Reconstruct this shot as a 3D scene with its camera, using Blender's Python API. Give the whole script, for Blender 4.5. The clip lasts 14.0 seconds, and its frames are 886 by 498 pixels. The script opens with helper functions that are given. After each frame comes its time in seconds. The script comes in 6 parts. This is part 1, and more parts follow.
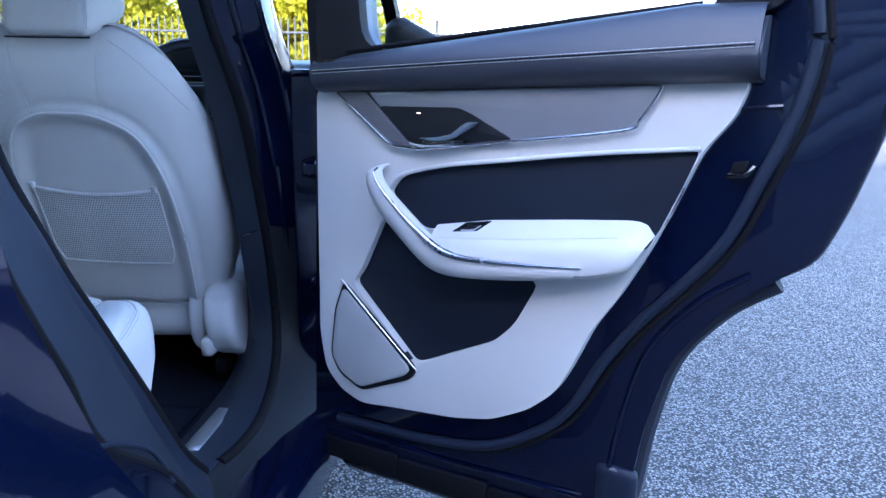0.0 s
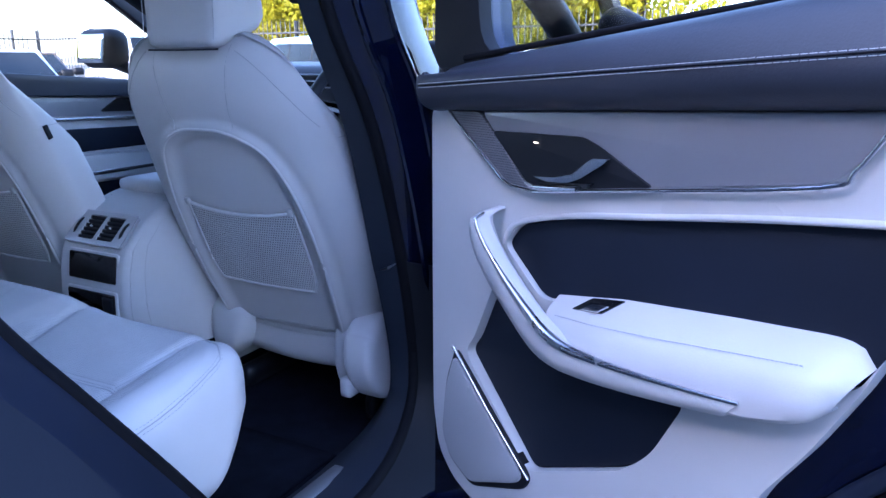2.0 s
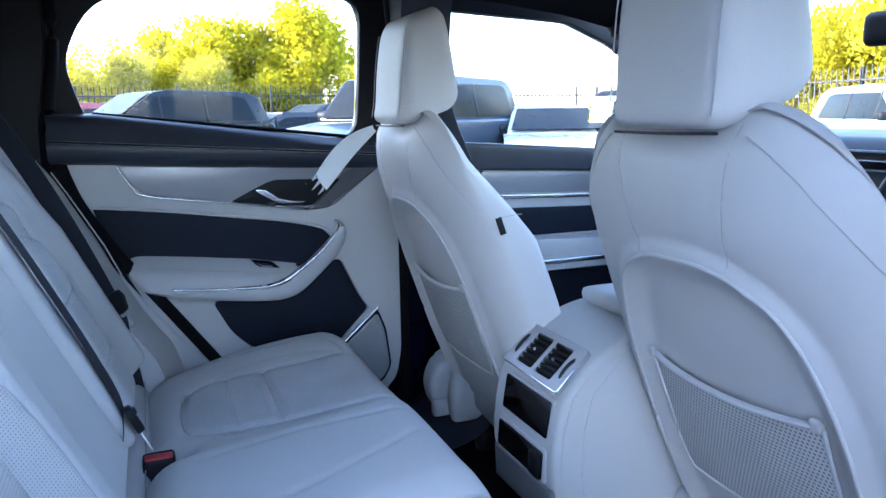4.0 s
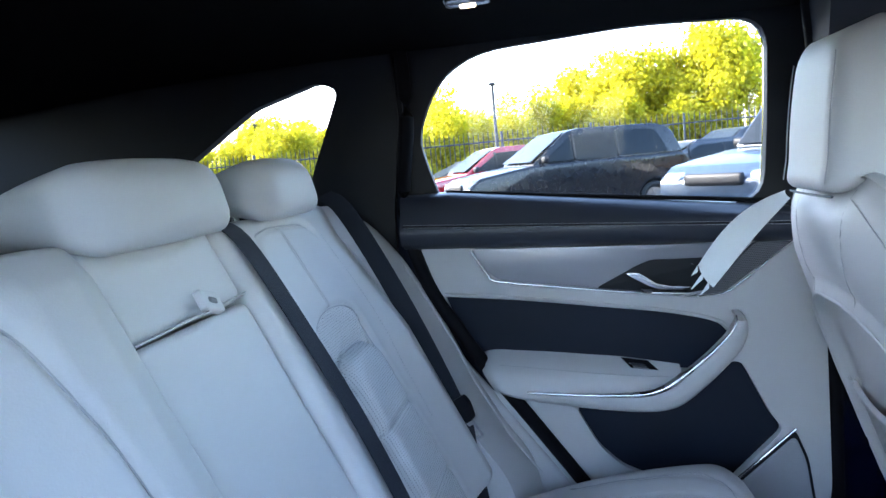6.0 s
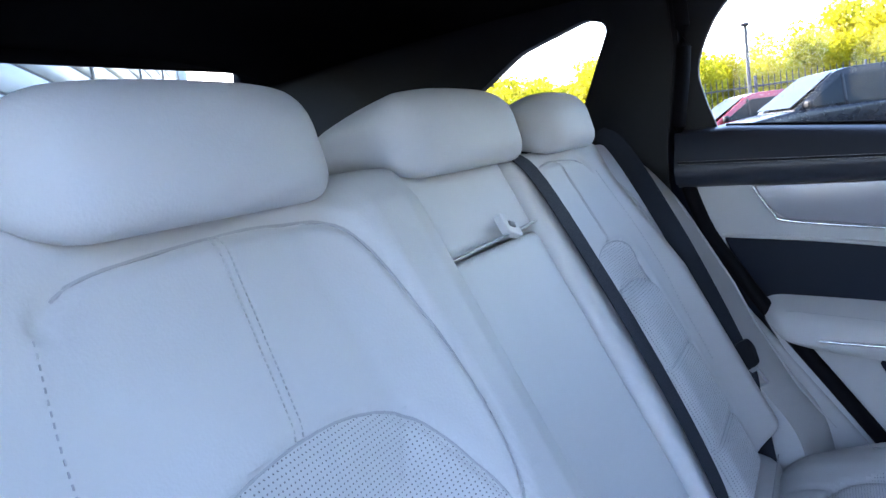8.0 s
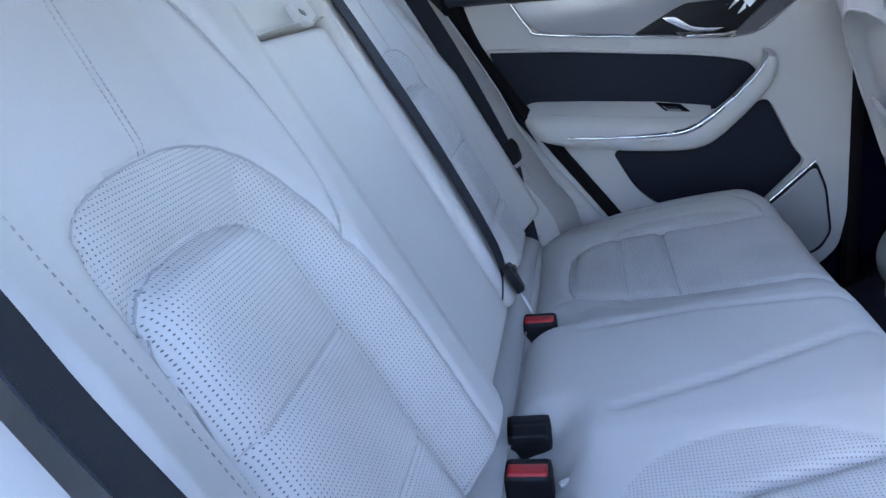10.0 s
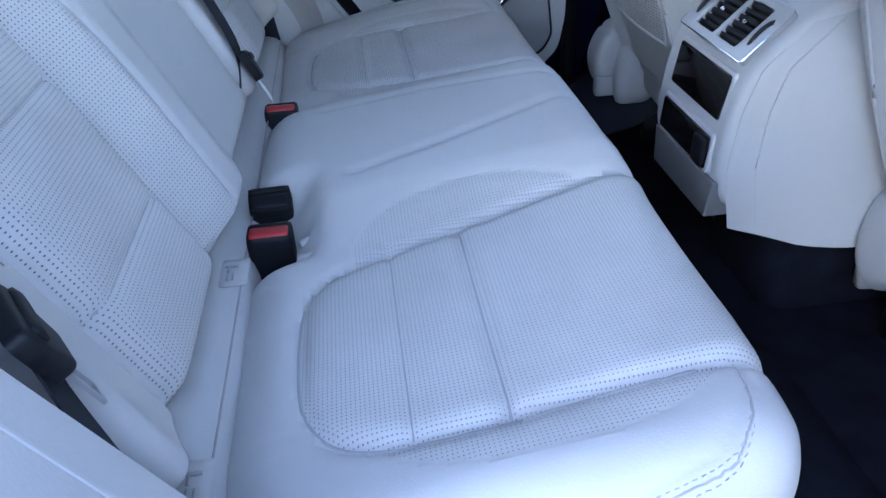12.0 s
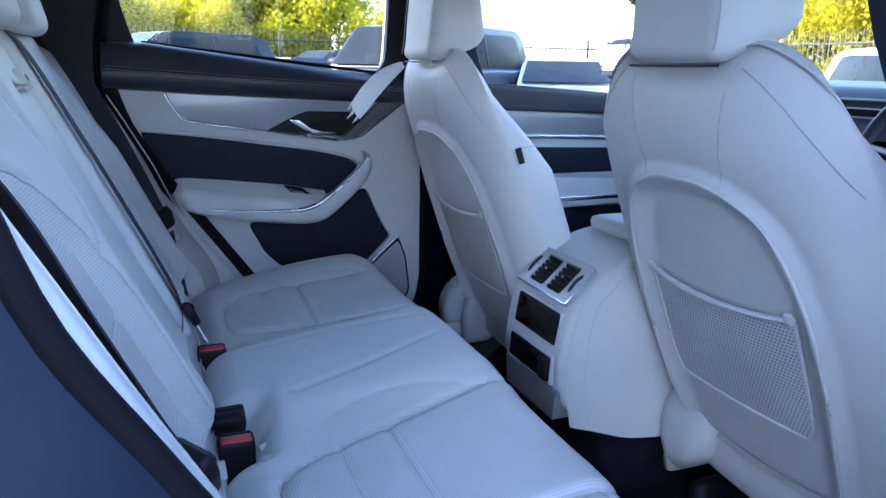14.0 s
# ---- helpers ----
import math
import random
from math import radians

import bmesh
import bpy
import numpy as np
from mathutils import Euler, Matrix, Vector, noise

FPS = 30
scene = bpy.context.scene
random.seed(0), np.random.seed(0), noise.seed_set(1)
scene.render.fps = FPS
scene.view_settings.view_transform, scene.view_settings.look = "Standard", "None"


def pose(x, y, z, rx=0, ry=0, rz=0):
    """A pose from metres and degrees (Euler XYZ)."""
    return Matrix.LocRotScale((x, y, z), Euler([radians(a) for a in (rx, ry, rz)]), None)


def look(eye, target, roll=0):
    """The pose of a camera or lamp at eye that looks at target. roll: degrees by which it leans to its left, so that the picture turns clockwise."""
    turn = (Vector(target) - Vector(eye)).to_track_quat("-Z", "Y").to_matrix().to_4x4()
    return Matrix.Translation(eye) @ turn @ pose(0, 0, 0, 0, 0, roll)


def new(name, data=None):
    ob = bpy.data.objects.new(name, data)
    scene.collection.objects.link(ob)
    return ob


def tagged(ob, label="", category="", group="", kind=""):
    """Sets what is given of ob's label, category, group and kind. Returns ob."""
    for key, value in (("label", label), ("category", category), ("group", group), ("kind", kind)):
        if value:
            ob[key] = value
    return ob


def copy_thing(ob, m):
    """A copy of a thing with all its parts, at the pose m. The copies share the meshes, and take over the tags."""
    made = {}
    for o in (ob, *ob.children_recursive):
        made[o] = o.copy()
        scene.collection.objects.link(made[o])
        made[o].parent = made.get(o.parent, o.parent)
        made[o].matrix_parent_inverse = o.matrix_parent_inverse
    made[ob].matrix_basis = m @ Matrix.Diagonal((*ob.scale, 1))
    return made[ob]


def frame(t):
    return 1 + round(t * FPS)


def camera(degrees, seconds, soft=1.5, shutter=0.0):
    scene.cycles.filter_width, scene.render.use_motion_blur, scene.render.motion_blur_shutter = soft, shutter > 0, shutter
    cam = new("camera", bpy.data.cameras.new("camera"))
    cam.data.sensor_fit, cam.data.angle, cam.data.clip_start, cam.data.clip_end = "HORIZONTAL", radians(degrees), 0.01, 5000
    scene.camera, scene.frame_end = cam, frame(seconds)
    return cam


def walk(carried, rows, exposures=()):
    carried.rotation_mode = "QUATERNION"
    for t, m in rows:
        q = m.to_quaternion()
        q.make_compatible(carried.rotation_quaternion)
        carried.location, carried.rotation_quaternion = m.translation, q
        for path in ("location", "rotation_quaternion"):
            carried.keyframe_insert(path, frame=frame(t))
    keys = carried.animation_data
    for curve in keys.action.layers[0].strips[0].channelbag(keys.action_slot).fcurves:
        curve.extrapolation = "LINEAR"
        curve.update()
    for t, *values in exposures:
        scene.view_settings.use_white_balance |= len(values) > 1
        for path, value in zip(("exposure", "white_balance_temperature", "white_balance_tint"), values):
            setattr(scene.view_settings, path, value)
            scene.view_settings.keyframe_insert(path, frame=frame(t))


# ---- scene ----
cam = camera(62.1, 14.0)
PATH = [
    (0, (1.313, -0.388, 1.234), (1.125, 1.548, 0.766), 1.2),
    (0.5, (1.336, -0.338, 1.232), (1.068, 1.583, 0.744), 0.7),
    (1, (1.397, -0.219, 1.234), (1.025, 1.68, 0.728), 0.1),
    (1.5, (1.47, -0.075, 1.252), (0.824, 1.751, 0.752), -0.2),
    (2, (1.483, 0.032, 1.264), (0.562, 1.737, 0.769), -0.2),
    (2.5, (1.402, 0.174, 1.276), (0.235, 1.728, 0.805), 0.3),
    (3, (1.276, 0.306, 1.294), (-0.139, 1.653, 0.867), 0.6),
    (3.5, (1.169, 0.417, 1.303), (-0.487, 1.469, 0.912), -0.2),
    (3.7, (1.128, 0.462, 1.304), (-0.61, 1.378, 0.928), -0.4),
    (5.8, (0.735, 0.646, 1.376), (-1.24, 0.438, 1.139), -5.0),
    (6, (0.705, 0.652, 1.378), (-1.253, 0.309, 1.155), -5.2),
    (6.5, (0.662, 0.652, 1.38), (-1.209, -0.026, 1.176), -5.7),
    (7, (0.672, 0.643, 1.375), (-1.082, -0.297, 1.173), -6.3),
    (7.2, (0.678, 0.627, 1.369), (-1.04, -0.375, 1.158), -6.6),
    (9.3, (0.841, 0.573, 1.296), (-0.983, -0.072, 0.79), -9.5),
    (9.5, (0.849, 0.577, 1.283), (-0.985, -0.001, 0.734), -9.4),
    (10, (0.865, 0.594, 1.258), (-0.977, 0.181, 0.597), -8.5),
    (10.5, (0.883, 0.607, 1.237), (-0.938, 0.344, 0.452), -7.7),
    (11, (0.905, 0.616, 1.22), (-0.873, 0.491, 0.313), -6.7),
    (11.5, (0.914, 0.616, 1.21), (-0.804, 0.662, 0.186), -4.5),
    (12, (0.935, 0.623, 1.197), (-0.726, 0.798, 0.096), -3.0),
    (12.5, (1.012, 0.621, 1.208), (-0.637, 0.903, 0.112), -1.8),
    (13, (1.104, 0.561, 1.232), (-0.606, 1.021, 0.303), 0.9),
    (13.5, (1.164, 0.496, 1.267), (-0.611, 1.116, 0.584), 1.9),
    (14, (1.193, 0.424, 1.279), (-0.614, 1.135, 0.8), 1.0),
]
walk(cam, [(t, look(eye, target, roll)) for t, eye, target, roll in PATH], exposures=[(0, 3.8, 5450, 17), (1.0, 3.72, 5350, 17), (1.5, 3.6, 5300, 18), (2.5, 3.55, 5350, 36), (3.0, 3.72, 5550, 27), (3.5, 4.0, 5750, 20), (6.0, 4.4, 6100, 17), (7.0, 4.45, 6100, 19), (9.5, 4.25, 6400, 26), (10.0, 4.4, 6500, 22), (10.5, 4.45, 6500, 20), (11.0, 4.5, 6500, 23), (12.0, 4.38, 6400, 20), (12.5, 4.35, 6250, 20), (13, 4.3, 5550, 15), (13.5, 4.2, 5550, 15), (14, 4.0, 5750, 20)])

# ---------------------------------------------------------------- world and light
world = bpy.data.worlds.new("sky")
scene.world = world
world.use_nodes = True
wn = world.node_tree
sky = wn.nodes.new("ShaderNodeTexSky")
sky.sky_type = "NISHITA"
sky.sun_disc = False
SUN_ELEV, SUN_AZ = radians(22), radians(192)
sky.sun_elevation, sky.sun_rotation = SUN_ELEV, SUN_AZ
sky.air_density, sky.dust_density, sky.ozone_density = 1.0, 1.6, 1.2
wn.nodes["Background"].inputs["Strength"].default_value = 0.15
wn.links.new(sky.outputs[0], wn.nodes["Background"].inputs["Color"])
sun = new("sun", bpy.data.lights.new("sun", "SUN"))
sun.data.energy, sun.data.angle, sun.data.color = 1.9, radians(0.5), (1.0, 0.93, 0.82)
sun_dir = Vector((math.sin(SUN_AZ) * math.cos(SUN_ELEV), math.cos(SUN_AZ) * math.cos(SUN_ELEV), math.sin(SUN_ELEV)))
sun.matrix_world = look(tuple(sun_dir * 60), (0, 0, 0))


# ---------------------------------------------------------------- materials
def mat(name, color, rough=0.5, metal=0.0, vary=0.12, scale=6.0, grain=0.0, grain_scale=300.0, coat=0.0, spec=0.5, dirt=0.0):
    """A surface with slow colour variation, fine variation and grain relief."""
    m = bpy.data.materials.new(name)
    m.use_nodes = True
    n, l = m.node_tree.nodes, m.node_tree.links
    b = n["Principled BSDF"]
    b.inputs["Roughness"].default_value, b.inputs["Metallic"].default_value = rough, metal
    b.inputs["Coat Weight"].default_value, b.inputs["Coat Roughness"].default_value = coat, 0.04
    b.inputs["Specular IOR Level"].default_value = spec
    tc = n.new("ShaderNodeTexCoord")
    big, fine = n.new("ShaderNodeTexNoise"), n.new("ShaderNodeTexNoise")
    big.inputs["Scale"].default_value, big.inputs["Detail"].default_value = scale, 4
    fine.inputs["Scale"].default_value, fine.inputs["Detail"].default_value = grain_scale, 3
    l.new(tc.outputs["Object"], big.inputs["Vector"]), l.new(tc.outputs["Object"], fine.inputs["Vector"])
    ramp = n.new("ShaderNodeMapRange")
    ramp.inputs["From Min"].default_value, ramp.inputs["From Max"].default_value = 0.3, 0.7
    ramp.inputs["To Min"].default_value, ramp.inputs["To Max"].default_value = 1 - vary, 1 + vary
    l.new(big.outputs["Fac"], ramp.inputs["Value"])
    ramp2 = n.new("ShaderNodeMapRange")
    ramp2.inputs["To Min"].default_value, ramp2.inputs["To Max"].default_value = 1 - vary * 0.5 - dirt, 1 + vary * 0.5
    l.new(fine.outputs["Fac"], ramp2.inputs["Value"])
    mul = n.new("ShaderNodeMath"); mul.operation = "MULTIPLY"
    l.new(ramp.outputs[0], mul.inputs[0]), l.new(ramp2.outputs[0], mul.inputs[1])
    sc = n.new("ShaderNodeVectorMath"); sc.operation = "SCALE"
    sc.inputs[0].default_value = color
    l.new(mul.outputs[0], sc.inputs["Scale"]), l.new(sc.outputs[0], b.inputs["Base Color"])
    rr = n.new("ShaderNodeMapRange")
    rr.inputs["To Min"].default_value, rr.inputs["To Max"].default_value = max(rough - 0.08, 0.02), min(rough + 0.08, 1)
    l.new(big.outputs["Fac"], rr.inputs["Value"]), l.new(rr.outputs[0], b.inputs["Roughness"])
    if grain:
        bump = n.new("ShaderNodeBump")
        bump.inputs["Strength"].default_value, bump.inputs["Distance"].default_value = grain, 0.001
        l.new(fine.outputs["Fac"], bump.inputs["Height"]), l.new(bump.outputs[0], b.inputs["Normal"])
    return m


def dotted(name, base, hole, pitch, size, rough=0.5, stagger=True, axes="XY", stretch=1.0, masked=False):
    """A sheet pierced by a regular pattern of small holes, in object space."""
    m = mat(name, base, rough, grain=0.25)
    n, l = m.node_tree.nodes, m.node_tree.links
    b = n["Principled BSDF"]
    col = b.inputs["Base Color"].links[0].from_socket
    tc, sep = n.new("ShaderNodeTexCoord"), n.new("ShaderNodeSeparateXYZ")
    l.new(tc.outputs["Object"], sep.inputs[0])

    def op(kind, a, c):
        q = n.new("ShaderNodeMath"); q.operation = kind
        for i, v in enumerate((a, c)):
            if isinstance(v, (int, float)):
                q.inputs[i].default_value = v
            elif v is not None:
                l.new(v, q.inputs[i])
        return q.outputs[0]
    v = op("MULTIPLY", sep.outputs[axes[1]], 1 / (pitch * stretch))
    u = op("MULTIPLY", sep.outputs[axes[0]], 1 / pitch)
    if stagger:
        u = op("ADD", u, op("MULTIPLY", op("MODULO", op("ADD", op("FLOOR", v, 0), 1000), 2), 0.5))
    fu, fv = op("SUBTRACT", op("FRACT", u, 0), 0.5), op("SUBTRACT", op("FRACT", v, 0), 0.5)
    d = op("SQRT", op("ADD", op("MULTIPLY", fu, fu), op("MULTIPLY", fv, fv)), 0)
    s = n.new("ShaderNodeMapRange")
    s.inputs["From Min"].default_value, s.inputs["From Max"].default_value = size * 0.75, size * 1.15
    l.new(d, s.inputs["Value"])
    fac = s.outputs[0]
    if masked:
        at = n.new("ShaderNodeAttribute"); at.attribute_name = "pierced"
        fac = op("MAXIMUM", fac, op("LESS_THAN", at.outputs["Fac"], 0.0))
    mix = n.new("ShaderNodeMix"); mix.data_type = "RGBA"
    mix.inputs["A"].default_value = (*hole, 1)
    l.new(fac, mix.inputs["Factor"]), l.new(col, mix.inputs["B"]), l.new(mix.outputs["Result"], b.inputs["Base Color"])
    bump = n.new("ShaderNodeBump")
    bump.inputs["Strength"].default_value, bump.inputs["Distance"].default_value = 0.6, 0.001
    l.new(fac, bump.inputs["Height"]), l.new(bump.outputs[0], b.inputs["Normal"])
    return m


def glass_mat(name, tint, rough=0.0):
    m = bpy.data.materials.new(name)
    m.use_nodes = True
    n, l = m.node_tree.nodes, m.node_tree.links
    n.remove(n["Principled BSDF"])
    tr, gl, mix = n.new("ShaderNodeBsdfTransparent"), n.new("ShaderNodeBsdfGlossy"), n.new("ShaderNodeMixShader")
    tr.inputs["Color"].default_value, gl.inputs["Roughness"].default_value = (*tint, 1), rough
    mix.inputs[0].default_value = 0.012
    l.new(tr.outputs[0], mix.inputs[1]), l.new(gl.outputs[0], mix.inputs[2])
    l.new(mix.outputs[0], n["Material Output"].inputs[0])
    return m


LEATHER = mat("pale_leather", (0.60, 0.585, 0.575), 0.56, spec=0.35, vary=0.035, scale=5, grain=0.22, grain_scale=420)
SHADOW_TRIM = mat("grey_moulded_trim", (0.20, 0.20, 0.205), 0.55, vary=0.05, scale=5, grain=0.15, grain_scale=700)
TRIM = mat("pale_moulded_trim", (0.56, 0.55, 0.545), 0.58, spec=0.35, vary=0.03, scale=5, grain=0.15, grain_scale=700)
PERF = dotted("perforated_leather", (0.60, 0.585, 0.575), (0.20, 0.195, 0.195), 0.0039, 0.165, 0.55, stagger=False, masked=True)
NET = dotted("seat_net", (0.58, 0.57, 0.56), (0.20, 0.20, 0.20), 0.0062, 0.29, 0.7, axes="XZ")
NAVY = mat("navy_leather", (0.028, 0.032, 0.045), 0.42, vary=0.12, scale=8, grain=0.3, grain_scale=400)
DARK = mat("dark_insert", (0.007, 0.011, 0.022), 0.62, spec=0.25, vary=0.2, grain=0.2, grain_scale=900)
PAINT = mat("dark_blue_paint", (0.0012, 0.0036, 0.020), 0.22, metal=0.3, vary=0.2, scale=900, coat=0.85, spec=0.18)
BLACK = mat("black_plastic", (0.007, 0.008, 0.011), 0.55, spec=0.28, vary=0.2, grain=0.15, grain_scale=600)
LINING = mat("dark_grey_lining", (0.015, 0.020, 0.033), 0.55, spec=0.4, vary=0.12, grain=0.12, grain_scale=700)
RUBBER = mat("black_rubber_seal", (0.005, 0.005, 0.007), 0.75, spec=0.14, vary=0.2, grain=0.1)
HEADLINER = mat("black_headliner", (0.0025, 0.0026, 0.003), 0.95, spec=0.1, vary=0.2, grain=0.3, grain_scale=900)
CARPET = mat("black_carpet", (0.009, 0.010, 0.016), 0.95, spec=0.1, vary=0.35, scale=20, grain=1.0, grain_scale=1200)
CHROME = mat("satin_chrome", (0.75, 0.75, 0.76), 0.16, metal=1.0, vary=0.04)
PEWTER = mat("smoked_chrome", (0.58, 0.59, 0.62), 0.22, metal=1.0, vary=0.05)
BRUSHED = mat("brushed_chrome", (0.62, 0.62, 0.64), 0.27, metal=1.0, vary=0.04)
ALU = mat("satin_aluminium", (0.36, 0.36, 0.37), 0.38, metal=0.75, vary=0.05, grain=0.05, grain_scale=1500)
BEZEL = mat("pale_satin_bezel", (0.46, 0.46, 0.47), 0.35, metal=0.35, vary=0.03, grain=0.05, grain_scale=1200)
SILVER = mat("silver_strip", (0.34, 0.34, 0.36), 0.36, metal=0.55, vary=0.05, grain=0.06, grain_scale=1200)
PIANO = mat("gloss_black", (0.010, 0.010, 0.011), 0.12, vary=0.1, coat=0.6)
SHUT = mat("charcoal_moulding", (0.016, 0.020, 0.031), 0.70, spec=0.22, vary=0.15, scale=4, grain=0.1)
LIP = mat("navy_satin_lip", (0.010, 0.015, 0.031), 0.5, spec=0.3, vary=0.12, scale=5)
WEB = mat("belt_webbing", (0.024, 0.027, 0.036), 0.8, spec=0.25, vary=0.15, grain=0.9, grain_scale=700)
RED = mat("red_plastic", (0.50, 0.02, 0.025), 0.4, vary=0.08)
STITCH = mat("pale_thread", (0.55, 0.54, 0.53), 0.8, vary=0.1)
SEAM = mat("grey_seam_thread", (0.44, 0.435, 0.44), 0.8, vary=0.1)
GRILLE = dotted("speaker_grille", (0.44, 0.44, 0.45), (0.12, 0.12, 0.125), 0.0030, 0.26, 0.45, axes="XZ")
GRILLE_DARK = dotted("tweeter_mesh", (0.16, 0.16, 0.17), (0.015, 0.015, 0.02), 0.0034, 0.30, 0.4, axes="XZ")
GLASS = glass_mat("window_glass", (0.81, 0.83, 0.82))
CARGLASS = mat("parked_car_glass", (0.012, 0.016, 0.020), 0.30, vary=0.1, spec=0.08)
TYRE = mat("tyre", (0.012, 0.012, 0.012), 0.8, vary=0.2, grain=0.3)
RIM = mat("alloy_rim", (0.25, 0.25, 0.26), 0.3, metal=0.9, vary=0.1)
PLATE = mat("white_film", (0.82, 0.85, 0.86), 0.22, vary=0.06, coat=0.4)


def asphalt_mat():
    m = mat("asphalt", (0.150, 0.142, 0.134), 0.9, vary=0.14, scale=0.5, grain=0.0)
    n, l = m.node_tree.nodes, m.node_tree.links
    b = n["Principled BSDF"]
    col = b.inputs["Base Color"].links[0].from_socket
    tc, vo, cr = n.new("ShaderNodeTexCoord"), n.new("ShaderNodeTexVoronoi"), n.new("ShaderNodeMapRange")
    vo.inputs["Scale"].default_value = 120
    l.new(tc.outputs["Object"], vo.inputs["Vector"])
    sep = n.new("ShaderNodeSeparateColor")
    l.new(vo.outputs["Color"], sep.inputs[0]), l.new(sep.outputs[0], cr.inputs["Value"])
    cr.inputs["To Min"].default_value, cr.inputs["To Max"].default_value = 0.25, 2.3
    sc = n.new("ShaderNodeVectorMath"); sc.operation = "SCALE"
    gap, both = n.new("ShaderNodeMapRange"), n.new("ShaderNodeMath")
    gap.inputs["From Min"].default_value, gap.inputs["From Max"].default_value = 0.30, 0.62
    gap.inputs["To Min"].default_value, gap.inputs["To Max"].default_value = 1.0, 0.12
    both.operation = "MULTIPLY"
    l.new(vo.outputs["Distance"], gap.inputs["Value"]), l.new(gap.outputs[0], both.inputs[0]), l.new(cr.outputs[0], both.inputs[1])
    l.new(col, sc.inputs[0]), l.new(both.outputs[0], sc.inputs["Scale"]), l.new(sc.outputs[0], b.inputs["Base Color"])
    bump = n.new("ShaderNodeBump")
    bump.inputs["Strength"].default_value, bump.inputs["Distance"].default_value = 0.9, 0.004
    inv = n.new("ShaderNodeMath"); inv.operation = "SUBTRACT"; inv.inputs[0].default_value = 1.0
    l.new(vo.outputs["Distance"], inv.inputs[1]), l.new(inv.outputs[0], bump.inputs["Height"]), l.new(bump.outputs[0], b.inputs["Normal"])
    return m


ASPHALT = asphalt_mat()


# ---------------------------------------------------------------- mesh helpers
def link_mesh(name, verts, faces, material, parent=None, label="", smooth=True, mw=None):
    me = bpy.data.meshes.new(name)
    me.from_pydata([tuple(map(float, v)) for v in verts], [], [tuple(map(int, f)) for f in faces])
    me.materials.append(material)
    if smooth:
        me.polygons.foreach_set("use_smooth", [True] * len(me.polygons))
    me.validate()
    ob = new(name, me)
    if parent is not None:
        ob.parent = parent
    if mw is not None:
        ob.matrix_basis = mw
    if label:
        ob["label"] = label
    return ob


def part(name, bm, material, parent=None, label="", smooth=True, mw=None):
    me = bpy.data.meshes.new(name)
    bmesh.ops.recalc_face_normals(bm, faces=bm.faces)
    bm.to_mesh(me)
    bm.free()
    me.materials.append(material)
    if smooth:
        me.polygons.foreach_set("use_smooth", [True] * len(me.polygons))
        me.set_sharp_from_angle(angle=radians(42))
    ob = new(name, me)
    if parent is not None:
        ob.parent = parent
    if mw is not None:
        ob.matrix_basis = mw
    if label:
        ob["label"] = label
    return ob


def thing(name, label, category, group="", kind="", mw=None):
    ob = new(name)
    if mw is not None:
        ob.matrix_basis = mw
    return tagged(ob, label, category, group, kind)


def spline(pts, per=8, closed=False):
    """Catmull-Rom through the points."""
    p = [Vector(q) for q in pts]
    n = len(p)
    out = []
    for i in range(n if closed else n - 1):
        a, b, c, d = (p[(i - 1) % n] if closed or i else p[0]), p[i], p[(i + 1) % n], (p[(i + 2) % n] if closed or i + 2 < n else p[-1])
        for k in range(per):
            t = k / per
            out.append(0.5 * (2 * b + (c - a) * t + (2 * a - 5 * b + 4 * c - d) * t * t + (3 * b - a - 3 * c + d) * t ** 3))
    if not closed:
        out.append(p[-1])
    return out


def box_arrays(size, r, step=0.012):
    """Vertices and faces of a box with rounded edges, cut into small squares."""
    h = np.array(size) / 2
    r = min(r, h.min() * 0.999)
    counts = [max(2, int(round(s / step))) for s in size]
    index, verts, faces = {}, [], []

    def vid(i, j, k):
        key = (i, j, k)
        if key not in index:
            index[key] = len(verts)
            verts.append((np.array(key) / counts * 2 - 1) * h)
        return index[key]
    for ax in range(3):
        a, b = (ax + 1) % 3, (ax + 2) % 3
        for side in (0, counts[ax]):
            for i in range(counts[a]):
                for j in range(counts[b]):
                    quad = []
                    for di, dj in ((0, 0), (1, 0), (1, 1), (0, 1)):
                        key = [0, 0, 0]
                        key[ax], key[a], key[b] = side, i + di, j + dj
                        quad.append(vid(*key))
                    faces.append(quad if side else quad[::-1])
    v = np.array(verts)
    inner = np.clip(v, -(h - r), h - r)
    d = v - inner
    v = inner + d * (r / np.maximum(np.linalg.norm(d, axis=1), 1e-9))[:, None]
    return v, np.array(faces)


def rbox(name, size, r, at, material, parent=None, label="", step=0.02, warp=None, mw=None):
    v, f = box_arrays(size, r, step)
    if warp is not None:
        v = warp(v)
    return link_mesh(name, v + np.array(at), f, material, parent, label, True, mw)


def line_distance(p, line):
    """Distance of 2D points to a polyline."""
    best = np.full(len(p), 9.0)
    for a, b in zip(line[:-1], line[1:]):
        a, b = np.array(a[:2]), np.array(b[:2])
        ab = b - a
        t = np.clip(((p - a) @ ab) / max(ab @ ab, 1e-9), 0, 1)
        best = np.minimum(best, np.linalg.norm(p - a - t[:, None] * ab, axis=1))
    return best


